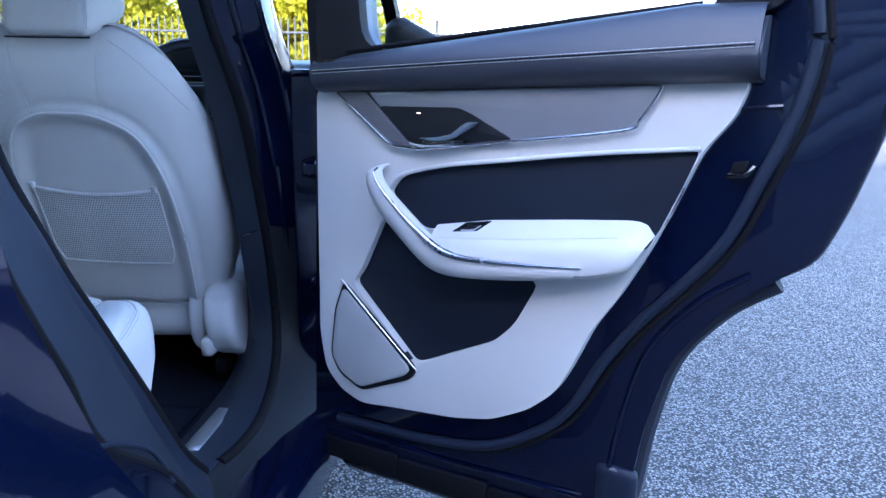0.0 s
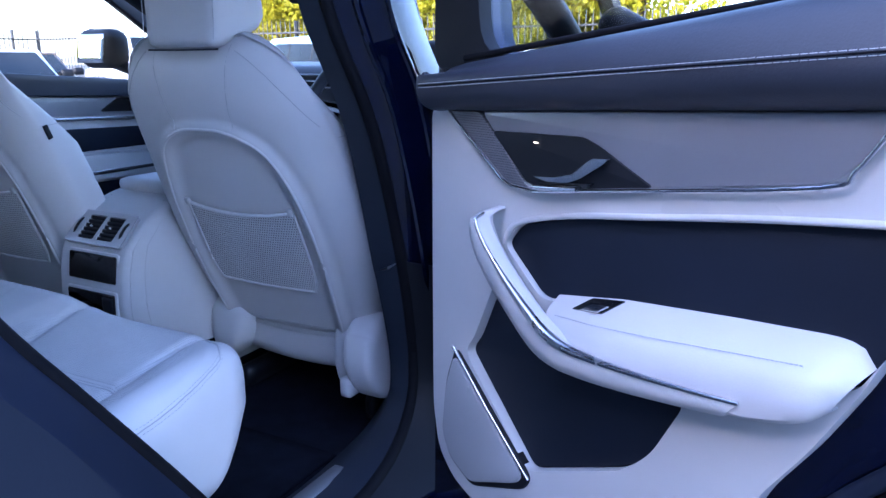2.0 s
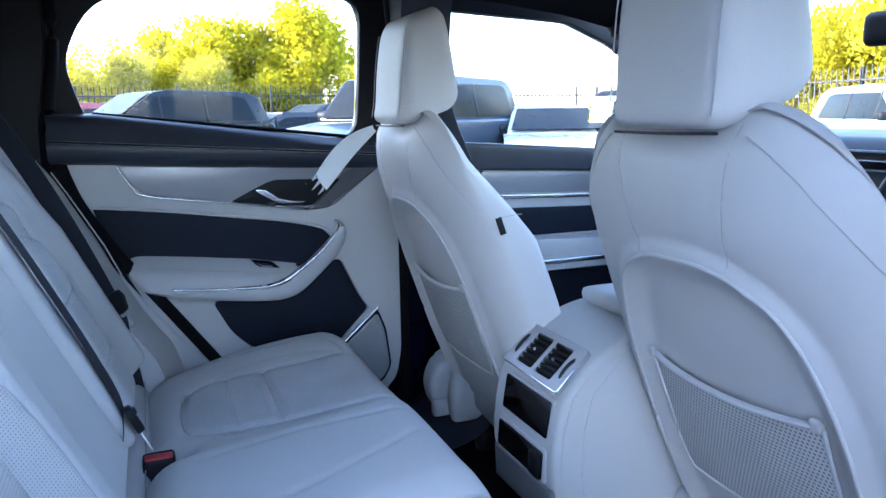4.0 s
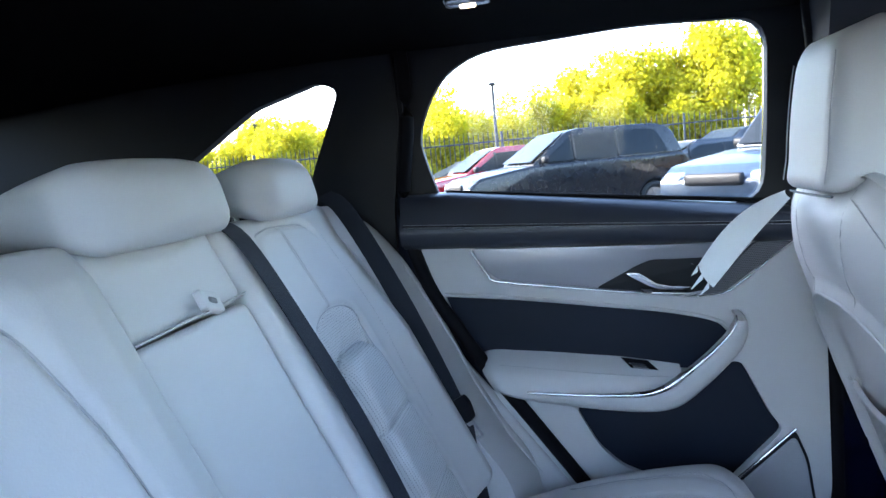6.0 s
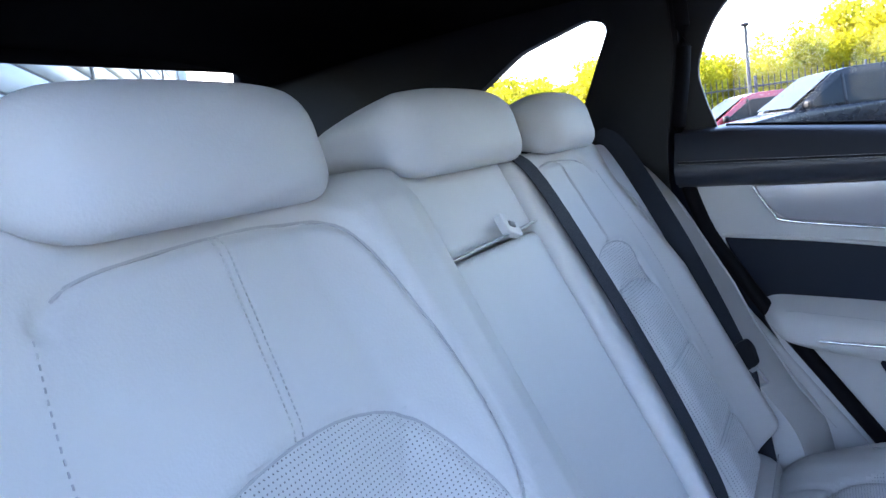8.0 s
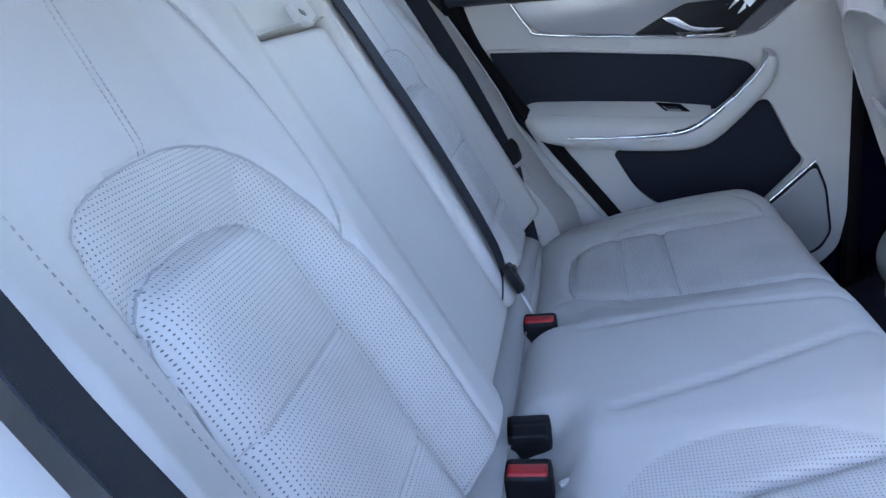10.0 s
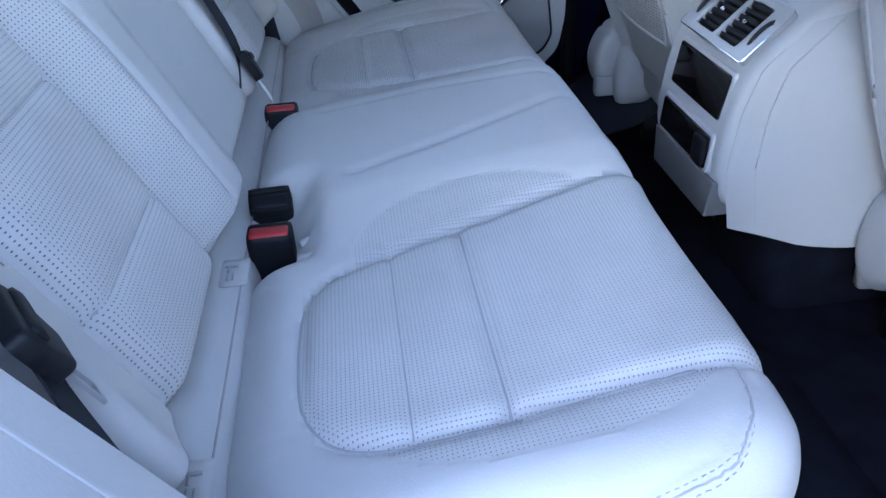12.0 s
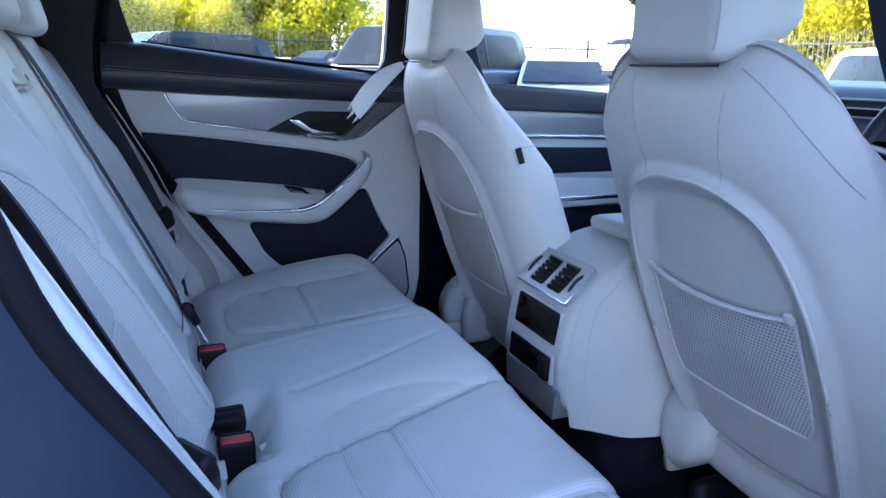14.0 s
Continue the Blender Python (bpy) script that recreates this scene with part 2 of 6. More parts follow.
def inside(p, poly):
    hit = np.zeros(len(p), bool)
    n = len(poly)
    for i in range(n):
        (x1, y1), (x2, y2) = poly[i][:2], poly[(i + 1) % n][:2]
        if y1 == y2:
            continue
        c = ((y1 > p[:, 1]) != (y2 > p[:, 1])) & (p[:, 0] < (x2 - x1) * (p[:, 1] - y1) / (y2 - y1) + x1)
        hit ^= c
    return hit


def tube(name, pts, radius, material, parent=None, label="", sides=10, flat=1.0, up=(0, 0, 1), caps=True, mw=None):
    """A rod along points; flat squashes its section along up."""
    p = [Vector(q) for q in pts]
    bm = bmesh.new()
    rings = []
    for i, q in enumerate(p):
        t = (p[min(i + 1, len(p) - 1)] - p[max(i - 1, 0)]).normalized()
        side = t.cross(Vector(up))
        side = side.normalized() if side.length > 1e-6 else Vector((1, 0, 0))
        top = side.cross(t).normalized()
        r = radius[i] if isinstance(radius, (list, tuple)) else radius
        rings.append([bm.verts.new(q + side * math.cos(a) * r + top * math.sin(a) * r * flat) for a in (2 * math.pi * k / sides for k in range(sides))])
    for a, b in zip(rings[:-1], rings[1:]):
        for k in range(sides):
            bm.faces.new((a[k], a[(k + 1) % sides], b[(k + 1) % sides], b[k]))
    if caps:
        bm.faces.new(rings[0]), bm.faces.new(rings[-1])
    return part(name, bm, material, parent, label, mw=mw)


def plate(name, outline, lo, hi, material, parent=None, label="", bevel=0.004, axis="Y", holes=None, mw=None, seg=3):
    """A plate cut to an outline of (a, b), from lo to hi along the third axis, with its hi edge rounded."""
    def at(q, w):
        return {"Y": (q[0], w, q[1]), "X": (w, q[0], q[1]), "Z": (q[0], q[1], w)}[axis]
    bm = bmesh.new()
    vs = [bm.verts.new(at(q, lo)) for q in outline]
    if holes:
        edges = [bm.edges.new((vs[i], vs[(i + 1) % len(vs)])) for i in range(len(vs))]
        for hole in holes:
            hv = [bm.verts.new(at(q, lo)) for q in hole]
            edges += [bm.edges.new((hv[i], hv[(i + 1) % len(hv)])) for i in range(len(hv))]
        bmesh.ops.triangle_fill(bm, edges=edges, use_beauty=True)
    else:
        bm.faces.new(vs)
    faces = list(bm.faces)
    got = bmesh.ops.extrude_face_region(bm, geom=faces)
    moved = [g for g in got["geom"] if isinstance(g, bmesh.types.BMVert)]
    shift = Vector(at((0, 0), hi)) - Vector(at((0, 0), lo))
    bmesh.ops.translate(bm, verts=moved, vec=shift)
    if bevel:
        ms = set(moved)
        edge = [e for e in bm.edges if e.verts[0] in ms and e.verts[1] in ms and any(any(v not in ms for v in f.verts) for f in e.link_faces)]
        bmesh.ops.bevel(bm, geom=edge, offset=bevel, segments=seg, affect="EDGES", profile=0.5, clamp_overlap=True)
    return part(name, bm, material, parent, label, mw=mw)


def sheet(name, rows, material, parent=None, label="", thick=0.0, mw=None):
    """A surface through rows of points, with thickness."""
    bm = bmesh.new()
    g = [[bm.verts.new(Vector(q)) for q in row] for row in rows]
    for a, b in zip(g[:-1], g[1:]):
        for i in range(len(a) - 1):
            bm.faces.new((a[i], a[i + 1], b[i + 1], b[i]))
    if thick:
        bm.normal_update()
        bmesh.ops.recalc_face_normals(bm, faces=bm.faces)
        bmesh.ops.solidify(bm, geom=list(bm.faces), thickness=thick)
    return part(name, bm, material, parent, label, mw=mw)


def fillet(pts, r=0.02, n=5):
    """A closed outline with its corners rounded by up to r."""
    p = [Vector(q) for q in pts]
    out = []
    for i in range(len(p)):
        a, b, c = p[i - 1], p[i], p[(i + 1) % len(p)]
        ra, rc = min(r, (a - b).length * 0.45), min(r, (c - b).length * 0.45)
        s, e = b + (a - b).normalized() * ra, b + (c - b).normalized() * rc
        for k in range(n + 1):
            t = k / n
            out.append(s * (1 - t) ** 2 + b * 2 * t * (1 - t) + e * t * t)
    return out


def lay(v, pick, line, axes, depth_axis, lift):
    """Lays a 2D line on a finely cut surface: points of the surface picked by the mask."""
    pts, dep = v[pick][:, list(axes)], v[pick][:, depth_axis]
    out = []
    for q in line:
        d2 = ((pts - np.array(q[:2])) ** 2).sum(1)
        i = np.argpartition(d2, 6)[:6]
        w = 1 / (d2[i] + 4e-6)
        p = [0.0, 0.0, 0.0]
        p[axes[0]], p[axes[1]], p[depth_axis] = q[0], q[1], float((dep[i] * w).sum() / w.sum()) + lift
        out.append(Vector(p))
    return out


def snap(v, path, out, lift):
    """Lays a 3D path on a finely cut surface and lifts it along out."""
    res = []
    for q in path:
        d2 = ((v - np.array(q)) ** 2).sum(1)
        i = np.argpartition(d2, 5)[:5]
        w = 1 / (d2[i] + 1e-5)
        res.append(Vector((v[i] * w[:, None]).sum(0) / w.sum()) + Vector(out) * lift)
    return res


def curve2(pts, per=6):
    return [q.to_2d() for q in spline([Vector((a, b, 0)) for a, b in pts], per)]


def stitches(name, pts, material, parent, mw=None, length=0.0038, gap=0.0026, radius=0.0006):
    """A row of short stitches along points, as one mesh."""
    verts, faces = [], []
    run, on, start = 0.0, True, pts[0]
    fine = []
    for a, b in zip(pts[:-1], pts[1:]):
        n = max(1, int((b - a).length / 0.0015))
        fine += [a.lerp(b, k / n) for k in range(n)]
    step = 0.0015
    k = 0
    ln, gp = max(1, int(length / step)), max(1, int(gap / step))
    while k + ln < len(fine):
        a, b = fine[k], fine[k + ln]
        t = (b - a).normalized()
        s1 = t.orthogonal().normalized()
        s2 = t.cross(s1)
        i = len(verts)
        for q in (a, b):
            verts += [q + s1 * radius, q + s2 * radius, q - s1 * radius, q - s2 * radius]
        faces += [(i + j, i + (j + 1) % 4, i + 4 + (j + 1) % 4, i + 4 + j) for j in range(4)] + [(i, i + 1, i + 2, i + 3), (i + 4, i + 5, i + 6, i + 7)]
        k += ln + gp
    if not verts:
        return None
    return link_mesh(name, verts, faces, material, parent, "", True, mw)


# ---------------------------------------------------------------- the ground
bm = bmesh.new()
bmesh.ops.create_grid(bm, x_segments=8, y_segments=8, size=300)
tagged(part("ground", bm, ASPHALT, None, "grey asphalt car park surface"), "coarse grey asphalt of a large car park", "ground", kind="structure")

# ---------------------------------------------------------------- the car's doors
# Local space of a door: x runs from its hinge to its rear edge, z is the height, w the way into the cabin.
DOOR_NAMES = ["door_1", "door_2", "door_3", "door_4"]
WINDOW = [q.to_2d() for q in fillet([Vector((a, b, 0)) for a, b in [(0.080, 1.266), (0.068, 1.42), (0.060, 1.612), (0.30, 1.622), (0.60, 1.606), (0.682, 1.56), (0.733, 1.455), (0.716, 1.385), (0.706, 1.352), (0.698, 1.328), (0.655, 1.326)]], 0.06)]


def rear_door(mw, m, label):
    door = thing(DOOR_NAMES.pop(0), label, "car door", kind="structure", mw=mw)
    s = -m

    def pl(name, pts, w0, w1, material, lab="", bevel=0.004, r=0.015, parent=door, holes=None):
        return plate(name, fillet(pts, r), s * w0, s * w1, material, parent, lab, bevel, holes=holes)

    # painted shell with its inner frame, wheel arch cut and window frame
    shell = [(-0.07, 0.40), (0.60, 0.40), (0.632, 0.50), (0.65, 0.64), (0.685, 0.78), (0.765, 0.89), (0.86, 0.965), (0.895, 1.04), (0.925, 1.16), (0.945, 1.30),
             (0.90, 1.44), (0.80, 1.56), (0.70, 1.655), (0.60, 1.675), (0.10, 1.690), (0.0, 1.66), (-0.035, 1.45), (-0.05, 1.25)]
    pl("inner_panel", shell, -0.085, -0.035, PAINT, "dark blue painted door frame", 0.012, 0.03, holes=[[((x - 0.39) * 1.035 + 0.39, (z - 1.46) * 1.05 + 1.46) for x, z in WINDOW]])
    outer = [(-0.05, 0.335), (0.60, 0.345), (0.632, 0.45), (0.648, 0.63), (0.674, 0.762), (0.757, 0.881), (0.876, 0.957), (0.908, 1.04), (0.94, 1.156), (0.965, 1.31)]
    pl("outer_skin", outer + [(0.70, 1.325), (0.05, 1.255), (-0.03, 1.24)], -0.165, -0.088, PAINT, "dark blue painted outer skin", 0.02, 0.03)
    frame = [(-0.03, 1.25), (-0.02, 1.65), (0.08, 1.682), (0.60, 1.668), (0.72, 1.645), (0.80, 1.55), (0.83, 1.44), (0.795, 1.328), (0.69, 1.318)]
    pl("window_frame", frame, -0.035, -0.012, BLACK, "black window surround", 0.006, 0.03, holes=[[(x, z) for x, z in WINDOW]])
    gl = pl("window_glass", [(x, z) for x, z in WINDOW], -0.055, -0.051, GLASS, "clear side window glass", 0)
    gl.visible_shadow = False
    tube("waist_seal", [(0.045, s * -0.012, 1.268), (0.35, s * -0.012, 1.301), (0.685, s * -0.012, 1.337)], 0.0045, RUBBER, door, "black rubber window seal")
    seal = [(0.0, 0.50), (0.20, 0.508), (0.36, 0.535), (0.47, 0.600), (0.527, 0.665), (0.572, 0.752), (0.625, 0.832), (0.690, 0.910), (0.750, 0.992), (0.788, 1.088), (0.822, 1.180), (0.838, 1.265), (0.836, 1.32), (0.81, 1.42), (0.74, 1.535), (0.67, 1.61)]
    tube("weatherstrip", [(x, s * -0.030, z) for x, z in spline(seal, 5)], 0.010, LIP, door, "dark rubber weatherstrip", 10)
    tube("weatherstrip_lip", [(x + 0.017, s * -0.033, z - 0.006) for x, z in spline(seal, 5)], 0.005, RUBBER, door, "", 8)
    arch_lip = [(0.60, 0.40), (0.625, 0.50), (0.645, 0.64), (0.680, 0.775), (0.752, 0.874), (0.825, 0.930)]
    tube("arch_lip", [(x, s * -0.075, z) for x, z in spline(arch_lip, 6)], 0.020, SHUT, door, "dark wheel arch lip", 8, up=(0, 1, 0))
    tube("inner_crease", [(x - 0.035, s * -0.034, z + 0.012) for x, z in spline(arch_lip, 6)], 0.006, PAINT, door, "", 8)
    tube("edge_seal", spline([(0.905, s * -0.075, 1.30), (0.890, s * -0.075, 1.16), (0.868, s * -0.075, 1.05), (0.845, s * -0.075, 0.965)], 6), 0.007, RUBBER, door, "black rubber edge seal", 8)
    tube("ledge", [(0.748, s * -0.033, 1.191), (0.775, s * -0.031, 1.193), (0.806, s * -0.034, 1.196)], 0.004, PAINT, door, "", 8)
    pl("lock_recess", [(0.743, 1.092), (0.766, 1.098), (0.770, 1.116), (0.747, 1.112)], -0.036, -0.0335, RUBBER, "black lock opening", 0.001, 0.004)
    tube("latch", [(0.742, s * -0.032, 1.090), (0.768, s * -0.026, 1.094), (0.778, s * -0.030, 1.108)], 0.0045, PIANO, door, "dark door latch", 8)
    tube("bolt", [(0.607, s * -0.045, 0.553), (0.607, s * -0.028, 0.553)], 0.010, ALU, door, "steel bolt", 12)
    rbox("corner_plug", (0.075, 0.02, 0.10), 0.012, (0.612, s * -0.036, 0.515), LIP, door, "dark corner plug", 0.015)
    for x0, x1, z0 in ((-0.06, 0.15, 0.400), (0.153, 0.36, 0.396), (0.363, 0.58, 0.392)):
        plate("sill_flap", fillet([(x0, z0), (x1, z0 + 0.006), (x1, 0.452), (x0, 0.446)], 0.008), s * -0.036, s * -0.027, RUBBER, door, "black rubber sill flap", 0.002)
    tube("sill_ridge", [(-0.03, s * -0.034, 0.470), (0.25, s * -0.034, 0.474), (0.55, s * -0.034, 0.486)], 0.006, PAINT, door, "", 8)
    # upper roll of dark leather
    rows = []
    for k in range(25):
        u = 0.0 + 0.775 * k / 24
        zt = 1.256 + 0.080 * min(max((u - 0.02) / 0.66, 0), 1)
        zt -= 0.018 * max(0, 1 - u / 0.05) ** 2
        zb = 1.196 + 0.038 * u / 0.775
        prof = [(-0.03, zb - 0.006), (0.012, zb - 0.004), (0.036, zb + 0.008), (0.044, zb + 0.028), (0.040, zb + 0.048), (0.022, zt - 0.010), (0.0, zt), (-0.028, zt + 0.002)]
        rows.append([(u, s * q.x, q.y) for q in spline([Vector((a, b, 0)) for a, b in prof], 3)])
    sheet("top_roll", rows, NAVY, door, "dark navy leather top roll", 0.003)
    line = [Vector((0.008 + 0.762 * k / 30, s * 0.0452, 1.229 + 0.0500 * k / 30)) for k in range(31)]
    tube("top_seam", line, 0.0011, RUBBER, door, "", 5)
    for dz in (-0.0028, 0.0028):
        stitches("stitching", [q + Vector((0, s * 0.0006, dz)) for q in line], STITCH, door, None, 0.0060, 0.0016, 0.00045)
    for u in (0.0, 0.775):
        zb = 1.196 + 0.038 * u / 0.775
        zt = (1.246 if u == 0 else 1.331)
        plate("end_cap", fillet([(s * -0.03, zb - 0.004), (s * 0.03, zb + 0.004), (s * 0.041, zb + 0.03), (s * 0.03, zb + 0.055), (s * 0.0, zt - 0.012), (s * -0.03, zt - 0.01)], 0.008), u - 0.003, u + 0.003, NAVY, door, "", 0, axis="X")
    # main pale moulding, with openings for the dark inserts
    dark_up = [(0.150, 1.012), (0.178, 1.045), (0.270, 1.070), (0.393, 1.089), (0.55, 1.112), (0.706, 1.131), (0.665, 1.019), (0.635, 0.962), (0.354, 0.965), (0.225, 0.950)]
    dark_low = [(0.138, 0.967), (0.084, 0.850), (0.062, 0.822), (0.209, 0.678), (0.374, 0.757), (0.417, 0.800), (0.461, 0.886), (0.30, 0.90), (0.2, 0.95)]
    trim = [(-0.02, 1.198), (0.40, 1.216), (0.765, 1.234), (0.748, 1.180), (0.706, 1.125), (0.640, 0.962), (0.600, 0.885), (0.556, 0.815), (0.527, 0.745), (0.500, 0.69), (0.45, 0.645), (0.38, 0.608), (0.30, 0.590),
            (0.18, 0.578), (0.082, 0.566), (0.03, 0.585), (-0.008, 0.625), (-0.022, 0.70), (-0.022, 0.95)]
    pl("trim_panel", trim, -0.034, 0.0, TRIM, "pale grey moulded door trim", 0.010, 0.02, holes=[fillet(dark_up, 0.015), fillet(dark_low, 0.02)])
    pl("insert", dark_up, -0.030, -0.008, DARK, "dark fabric insert", 0.003)
    pl("pocket_back", dark_low, -0.033, -0.016, DARK, "dark map pocket", 0.003)
    edge = spline([(0.150, s * 0.0, 1.014), (0.178, s * 0.003, 1.047), (0.270, s * 0.003, 1.072), (0.393, s * 0.003, 1.091), (0.55, s * 0.003, 1.114), (0.706, s * 0.0, 1.131)], 5)
    tube("insert_edge", edge, 0.004, TRIM, door)
    # silver strip with its bright lower edge, and the dark handle bowl
    strip = [(0.106, 1.196), (0.645, 1.222), (0.622, 1.180), (0.592, 1.154), (0.391, 1.124), (0.212, 1.097)]
    band = pl("strip", strip, -0.004, 0.009, SILVER, "satin silver trim strip", 0.004, 0.014)
    tube("strip_edge", spline([(0.214, s * 0.010, 1.097), (0.391, s * 0.011, 1.122), (0.585, s * 0.011, 1.151), (0.615, s * 0.011, 1.170), (0.645, s * 0.011, 1.219)], 6), 0.0026, CHROME, band, "thin chrome edging")
    tweet = [(0.036, 1.193), (0.104, 1.196), (0.208, 1.100), (0.165, 1.103)]
    pl("tweeter_grille", tweet, -0.003, 0.011, GRILLE_DARK, "perforated metal tweeter grille", 0.003, 0.010)
    tube("tweeter_edge", [(0.036, s * 0.011, 1.194), (0.150, s * 0.011, 1.108), (0.172, s * 0.011, 1.100), (0.212, s * 0.011, 1.098)], 0.002, CHROME, door)
    bowl = [(0.134, 1.171), (0.298, 1.175), (0.324, 1.166), (0.404, 1.127), (0.214, 1.100)]
    cup = pl("handle_bowl", bowl, 0.002, 0.0125, BLACK, "dark charcoal handle bowl", 0.003, 0.008)
    lever = [(0.224, 1.1195), (0.262, 1.1225), (0.292, 1.130), (0.309, 1.143), (0.322, 1.152), (0.346, 1.1535), (0.340, 1.147), (0.324, 1.1375), (0.306, 1.1265), (0.285, 1.1185), (0.250, 1.1155)]
    pl("door_handle", lever, 0.0145, 0.021, PEWTER, "satin chrome inner door handle", 0.0025, 0.003, parent=cup)
    # Black strip stands in for the shade under the handle.
    pl("handle_shadow_gap", [(0.228, 1.1145), (0.300, 1.1195), (0.322, 1.122), (0.312, 1.1135), (0.240, 1.1065)], 0.0115, 0.0175, PIANO, "gloss black strip as the shadow gap under the handle", 0.003, 0.003, parent=cup)
    tube("handle_pivot", [(0.205, s * 0.012, 1.108), (0.235, s * 0.026, 1.107), (0.300, s * 0.020, 1.113)], 0.004, CHROME, cup)
    rbox("courtesy_lamp", (0.006, 0.003, 0.0018), 0.0009, (0.221, s * 0.0135, 1.162), LAMP if m > 0 else PEWTER, cup, "small courtesy lamp", 0.004)
    # armrest, with its switch, and the grab handle that runs into it
    arm = []
    for u in np.linspace(0.252, 0.6395, 34):
        zb = np.interp(u, [0.225, 0.25, 0.36, 0.505, 0.637], [0.945, 0.963, 0.984, 1.002, 1.016])
        zr = np.interp(u, [0.225, 0.27, 0.445, 0.60, 0.640], [0.925, 0.937, 0.958, 0.981, 0.985])
        zl = np.interp(u, [0.225, 0.36, 0.45, 0.57, 0.640], [0.918, 0.905, 0.904, 0.915, 0.935])
        e = math.sqrt(max(1 - max((u - 0.585) / 0.0551, 0.0) ** 3.5, 0.0))
        q = 0.55 + 0.45 * min((u - 0.252) / 0.10, 1.0)
        mz = zl * 0.5 + zr * 0.5
        row = [(-0.03, zl), (-0.03, zb - 0.006), (-0.012, zb), (0.022, zr * 0.45 + zb * 0.55), (0.043, zr * 0.85 + zb * 0.15 + 0.001), (0.054, zr - 0.003), (0.060, zr - 0.014), (0.063, mz), (0.060, zl + 0.008), (0.046, zl), (0.0, zl - 0.004)]
        arm.append([(u + (z - 0.985) * 0.30 * max((u - 0.4) / 0.24, 0), s * (w if w < 0 else 0.82 * w * q * (0.35 + 0.65 * e)), mz + (z - mz) * (0.45 + 0.55 * e)) for w, z in row])
    rest = sheet("armrest", [[Vector(p).lerp(Vector(r[(i + 1) % len(r)]), f) for i, p in enumerate(r) for f in (0.0, 0.5)] + [Vector(r[0])] for r in arm], LEATHER, door, "pale leather padded armrest", 0.002)
    stitches("armrest_stitching", [Vector(r[4]) + Vector((0, s * 0.0012, 0.0022)) for r in arm[2:31]], SEAM, rest)

    def on_arm(u, g, lift):
        k = (u - 0.252) / (0.6395 - 0.252) * 33
        i, j = int(k), int(g)
        p = [Vector(arm[i + d][j]).lerp(Vector(arm[i + d][j + 1]), g - j) for d in (0, 1)]
        return p[0].lerp(p[1], k - i) + Vector((0, s * lift * 0.6, lift * 0.8))
    grid = lambda u0, u1, skew, g0, g1, lift: [[on_arm(u0 + (u1 - u0) * a + skew * b, g1 + (g0 - g1) * b, lift) for b in np.linspace(0, 1, 5)] for a in np.linspace(0, 1, 7)]
    sw = sheet("switch_plate", grid(0.296, 0.347, 0.017, 2.25, 3.05, 0.0015), PIANO, door, "gloss black window switch", 0.003)
    sheet("switch_key", grid(0.314, 0.341, 0.010, 2.70, 3.10, 0.0050), CHROME, sw, "bright window key", 0.0025)
    # the grab handle: a broad pale blade between its upper edge, which carries the chrome, and its lower edge
    hi_edge = curve2([(0.150, 1.066), (0.160, 1.045), (0.178, 1.022), (0.212, 0.990), (0.252, 0.959), (0.290, 0.935), (0.325, 0.925), (0.372, 0.924), (0.455, 0.928), (0.552, 0.936)], 4)
    lo_edge = curve2([(0.136, 1.066), (0.131, 1.036), (0.141, 1.004), (0.170, 0.968), (0.208, 0.932), (0.252, 0.897), (0.288, 0.884), (0.335, 0.883), (0.420, 0.892), (0.530, 0.909)], 4)
    rows, blade = [], []
    n = len(hi_edge)
    for k, (p, q) in enumerate(zip(hi_edge, lo_edge)):
        f = k / (n - 1)
        out = 0.056 * min(f / 0.06, 1.0) ** 0.5 * (1 - 0.12 * max(0.0, (f - 0.8) / 0.2) ** 2) + 0.004
        a, c = Vector((p.x, p.y)), Vector((q.x, q.y))
        ring = [(0.0, out - 0.026), (0.0, out - 0.008), (0.05, out - 0.002), (0.22, out), (0.55, out - 0.001), (0.85, out - 0.007), (0.98, out - 0.017), (1.0, out - 0.026), (0.8, out - 0.036), (0.2, out - 0.036), (0.0, out - 0.026)]
        rows.append([(a.lerp(c, g).x, s * w, a.lerp(c, g).y) for g, w in ring])
        blade.append((p.x, s * (out - 0.001), p.y))
    grab = sheet("grab_handle", rows, TRIM, door, "pale grey grab handle")
    for end in (0, -1):
        bm = bmesh.new()
        bm.faces.new([bm.verts.new(q) for q in rows[end][:-1]])
        part("handle_end", bm, TRIM, grab)
    n = len(blade)
    tube("chrome_blade", blade[1:], [0.0022 + 0.0050 * math.exp(-((k / (n - 2) - 0.58) / 0.26) ** 2) for k in range(n - 1)], BRUSHED, grab, "satin chrome blade on the grab handle", 12, 0.9)
    # speaker at the lower front corner
    spk = [(0.045, 0.812), (0.205, 0.672), (0.195, 0.655), (0.085, 0.604), (0.035, 0.628), (0.014, 0.662), (0.026, 0.760)]
    spkr = pl("speaker_surround", [(0.043, 0.823), (0.219, 0.672), (0.205, 0.647), (0.086, 0.595), (0.029, 0.621), (0.007, 0.660), (0.020, 0.763)], -0.01, 0.006, BLACK, "dark speaker surround", 0.004)
    pl("speaker_grille", spk, 0.0, 0.011, GRILLE, "fine perforated metal speaker grille", 0.004, parent=spkr)
    tube("speaker_edge", [(0.044, s * 0.010, 0.826), (0.132, s * 0.012, 0.750), (0.220, s * 0.010, 0.673)], 0.0024, CHROME, spkr, "chrome edge strip")
    return door


LAMP = bpy.data.materials.new("courtesy_light")
LAMP.use_nodes = True
LAMP.node_tree.nodes["Principled BSDF"].inputs["Emission Color"].default_value = (1.0, 0.75, 0.45, 1)
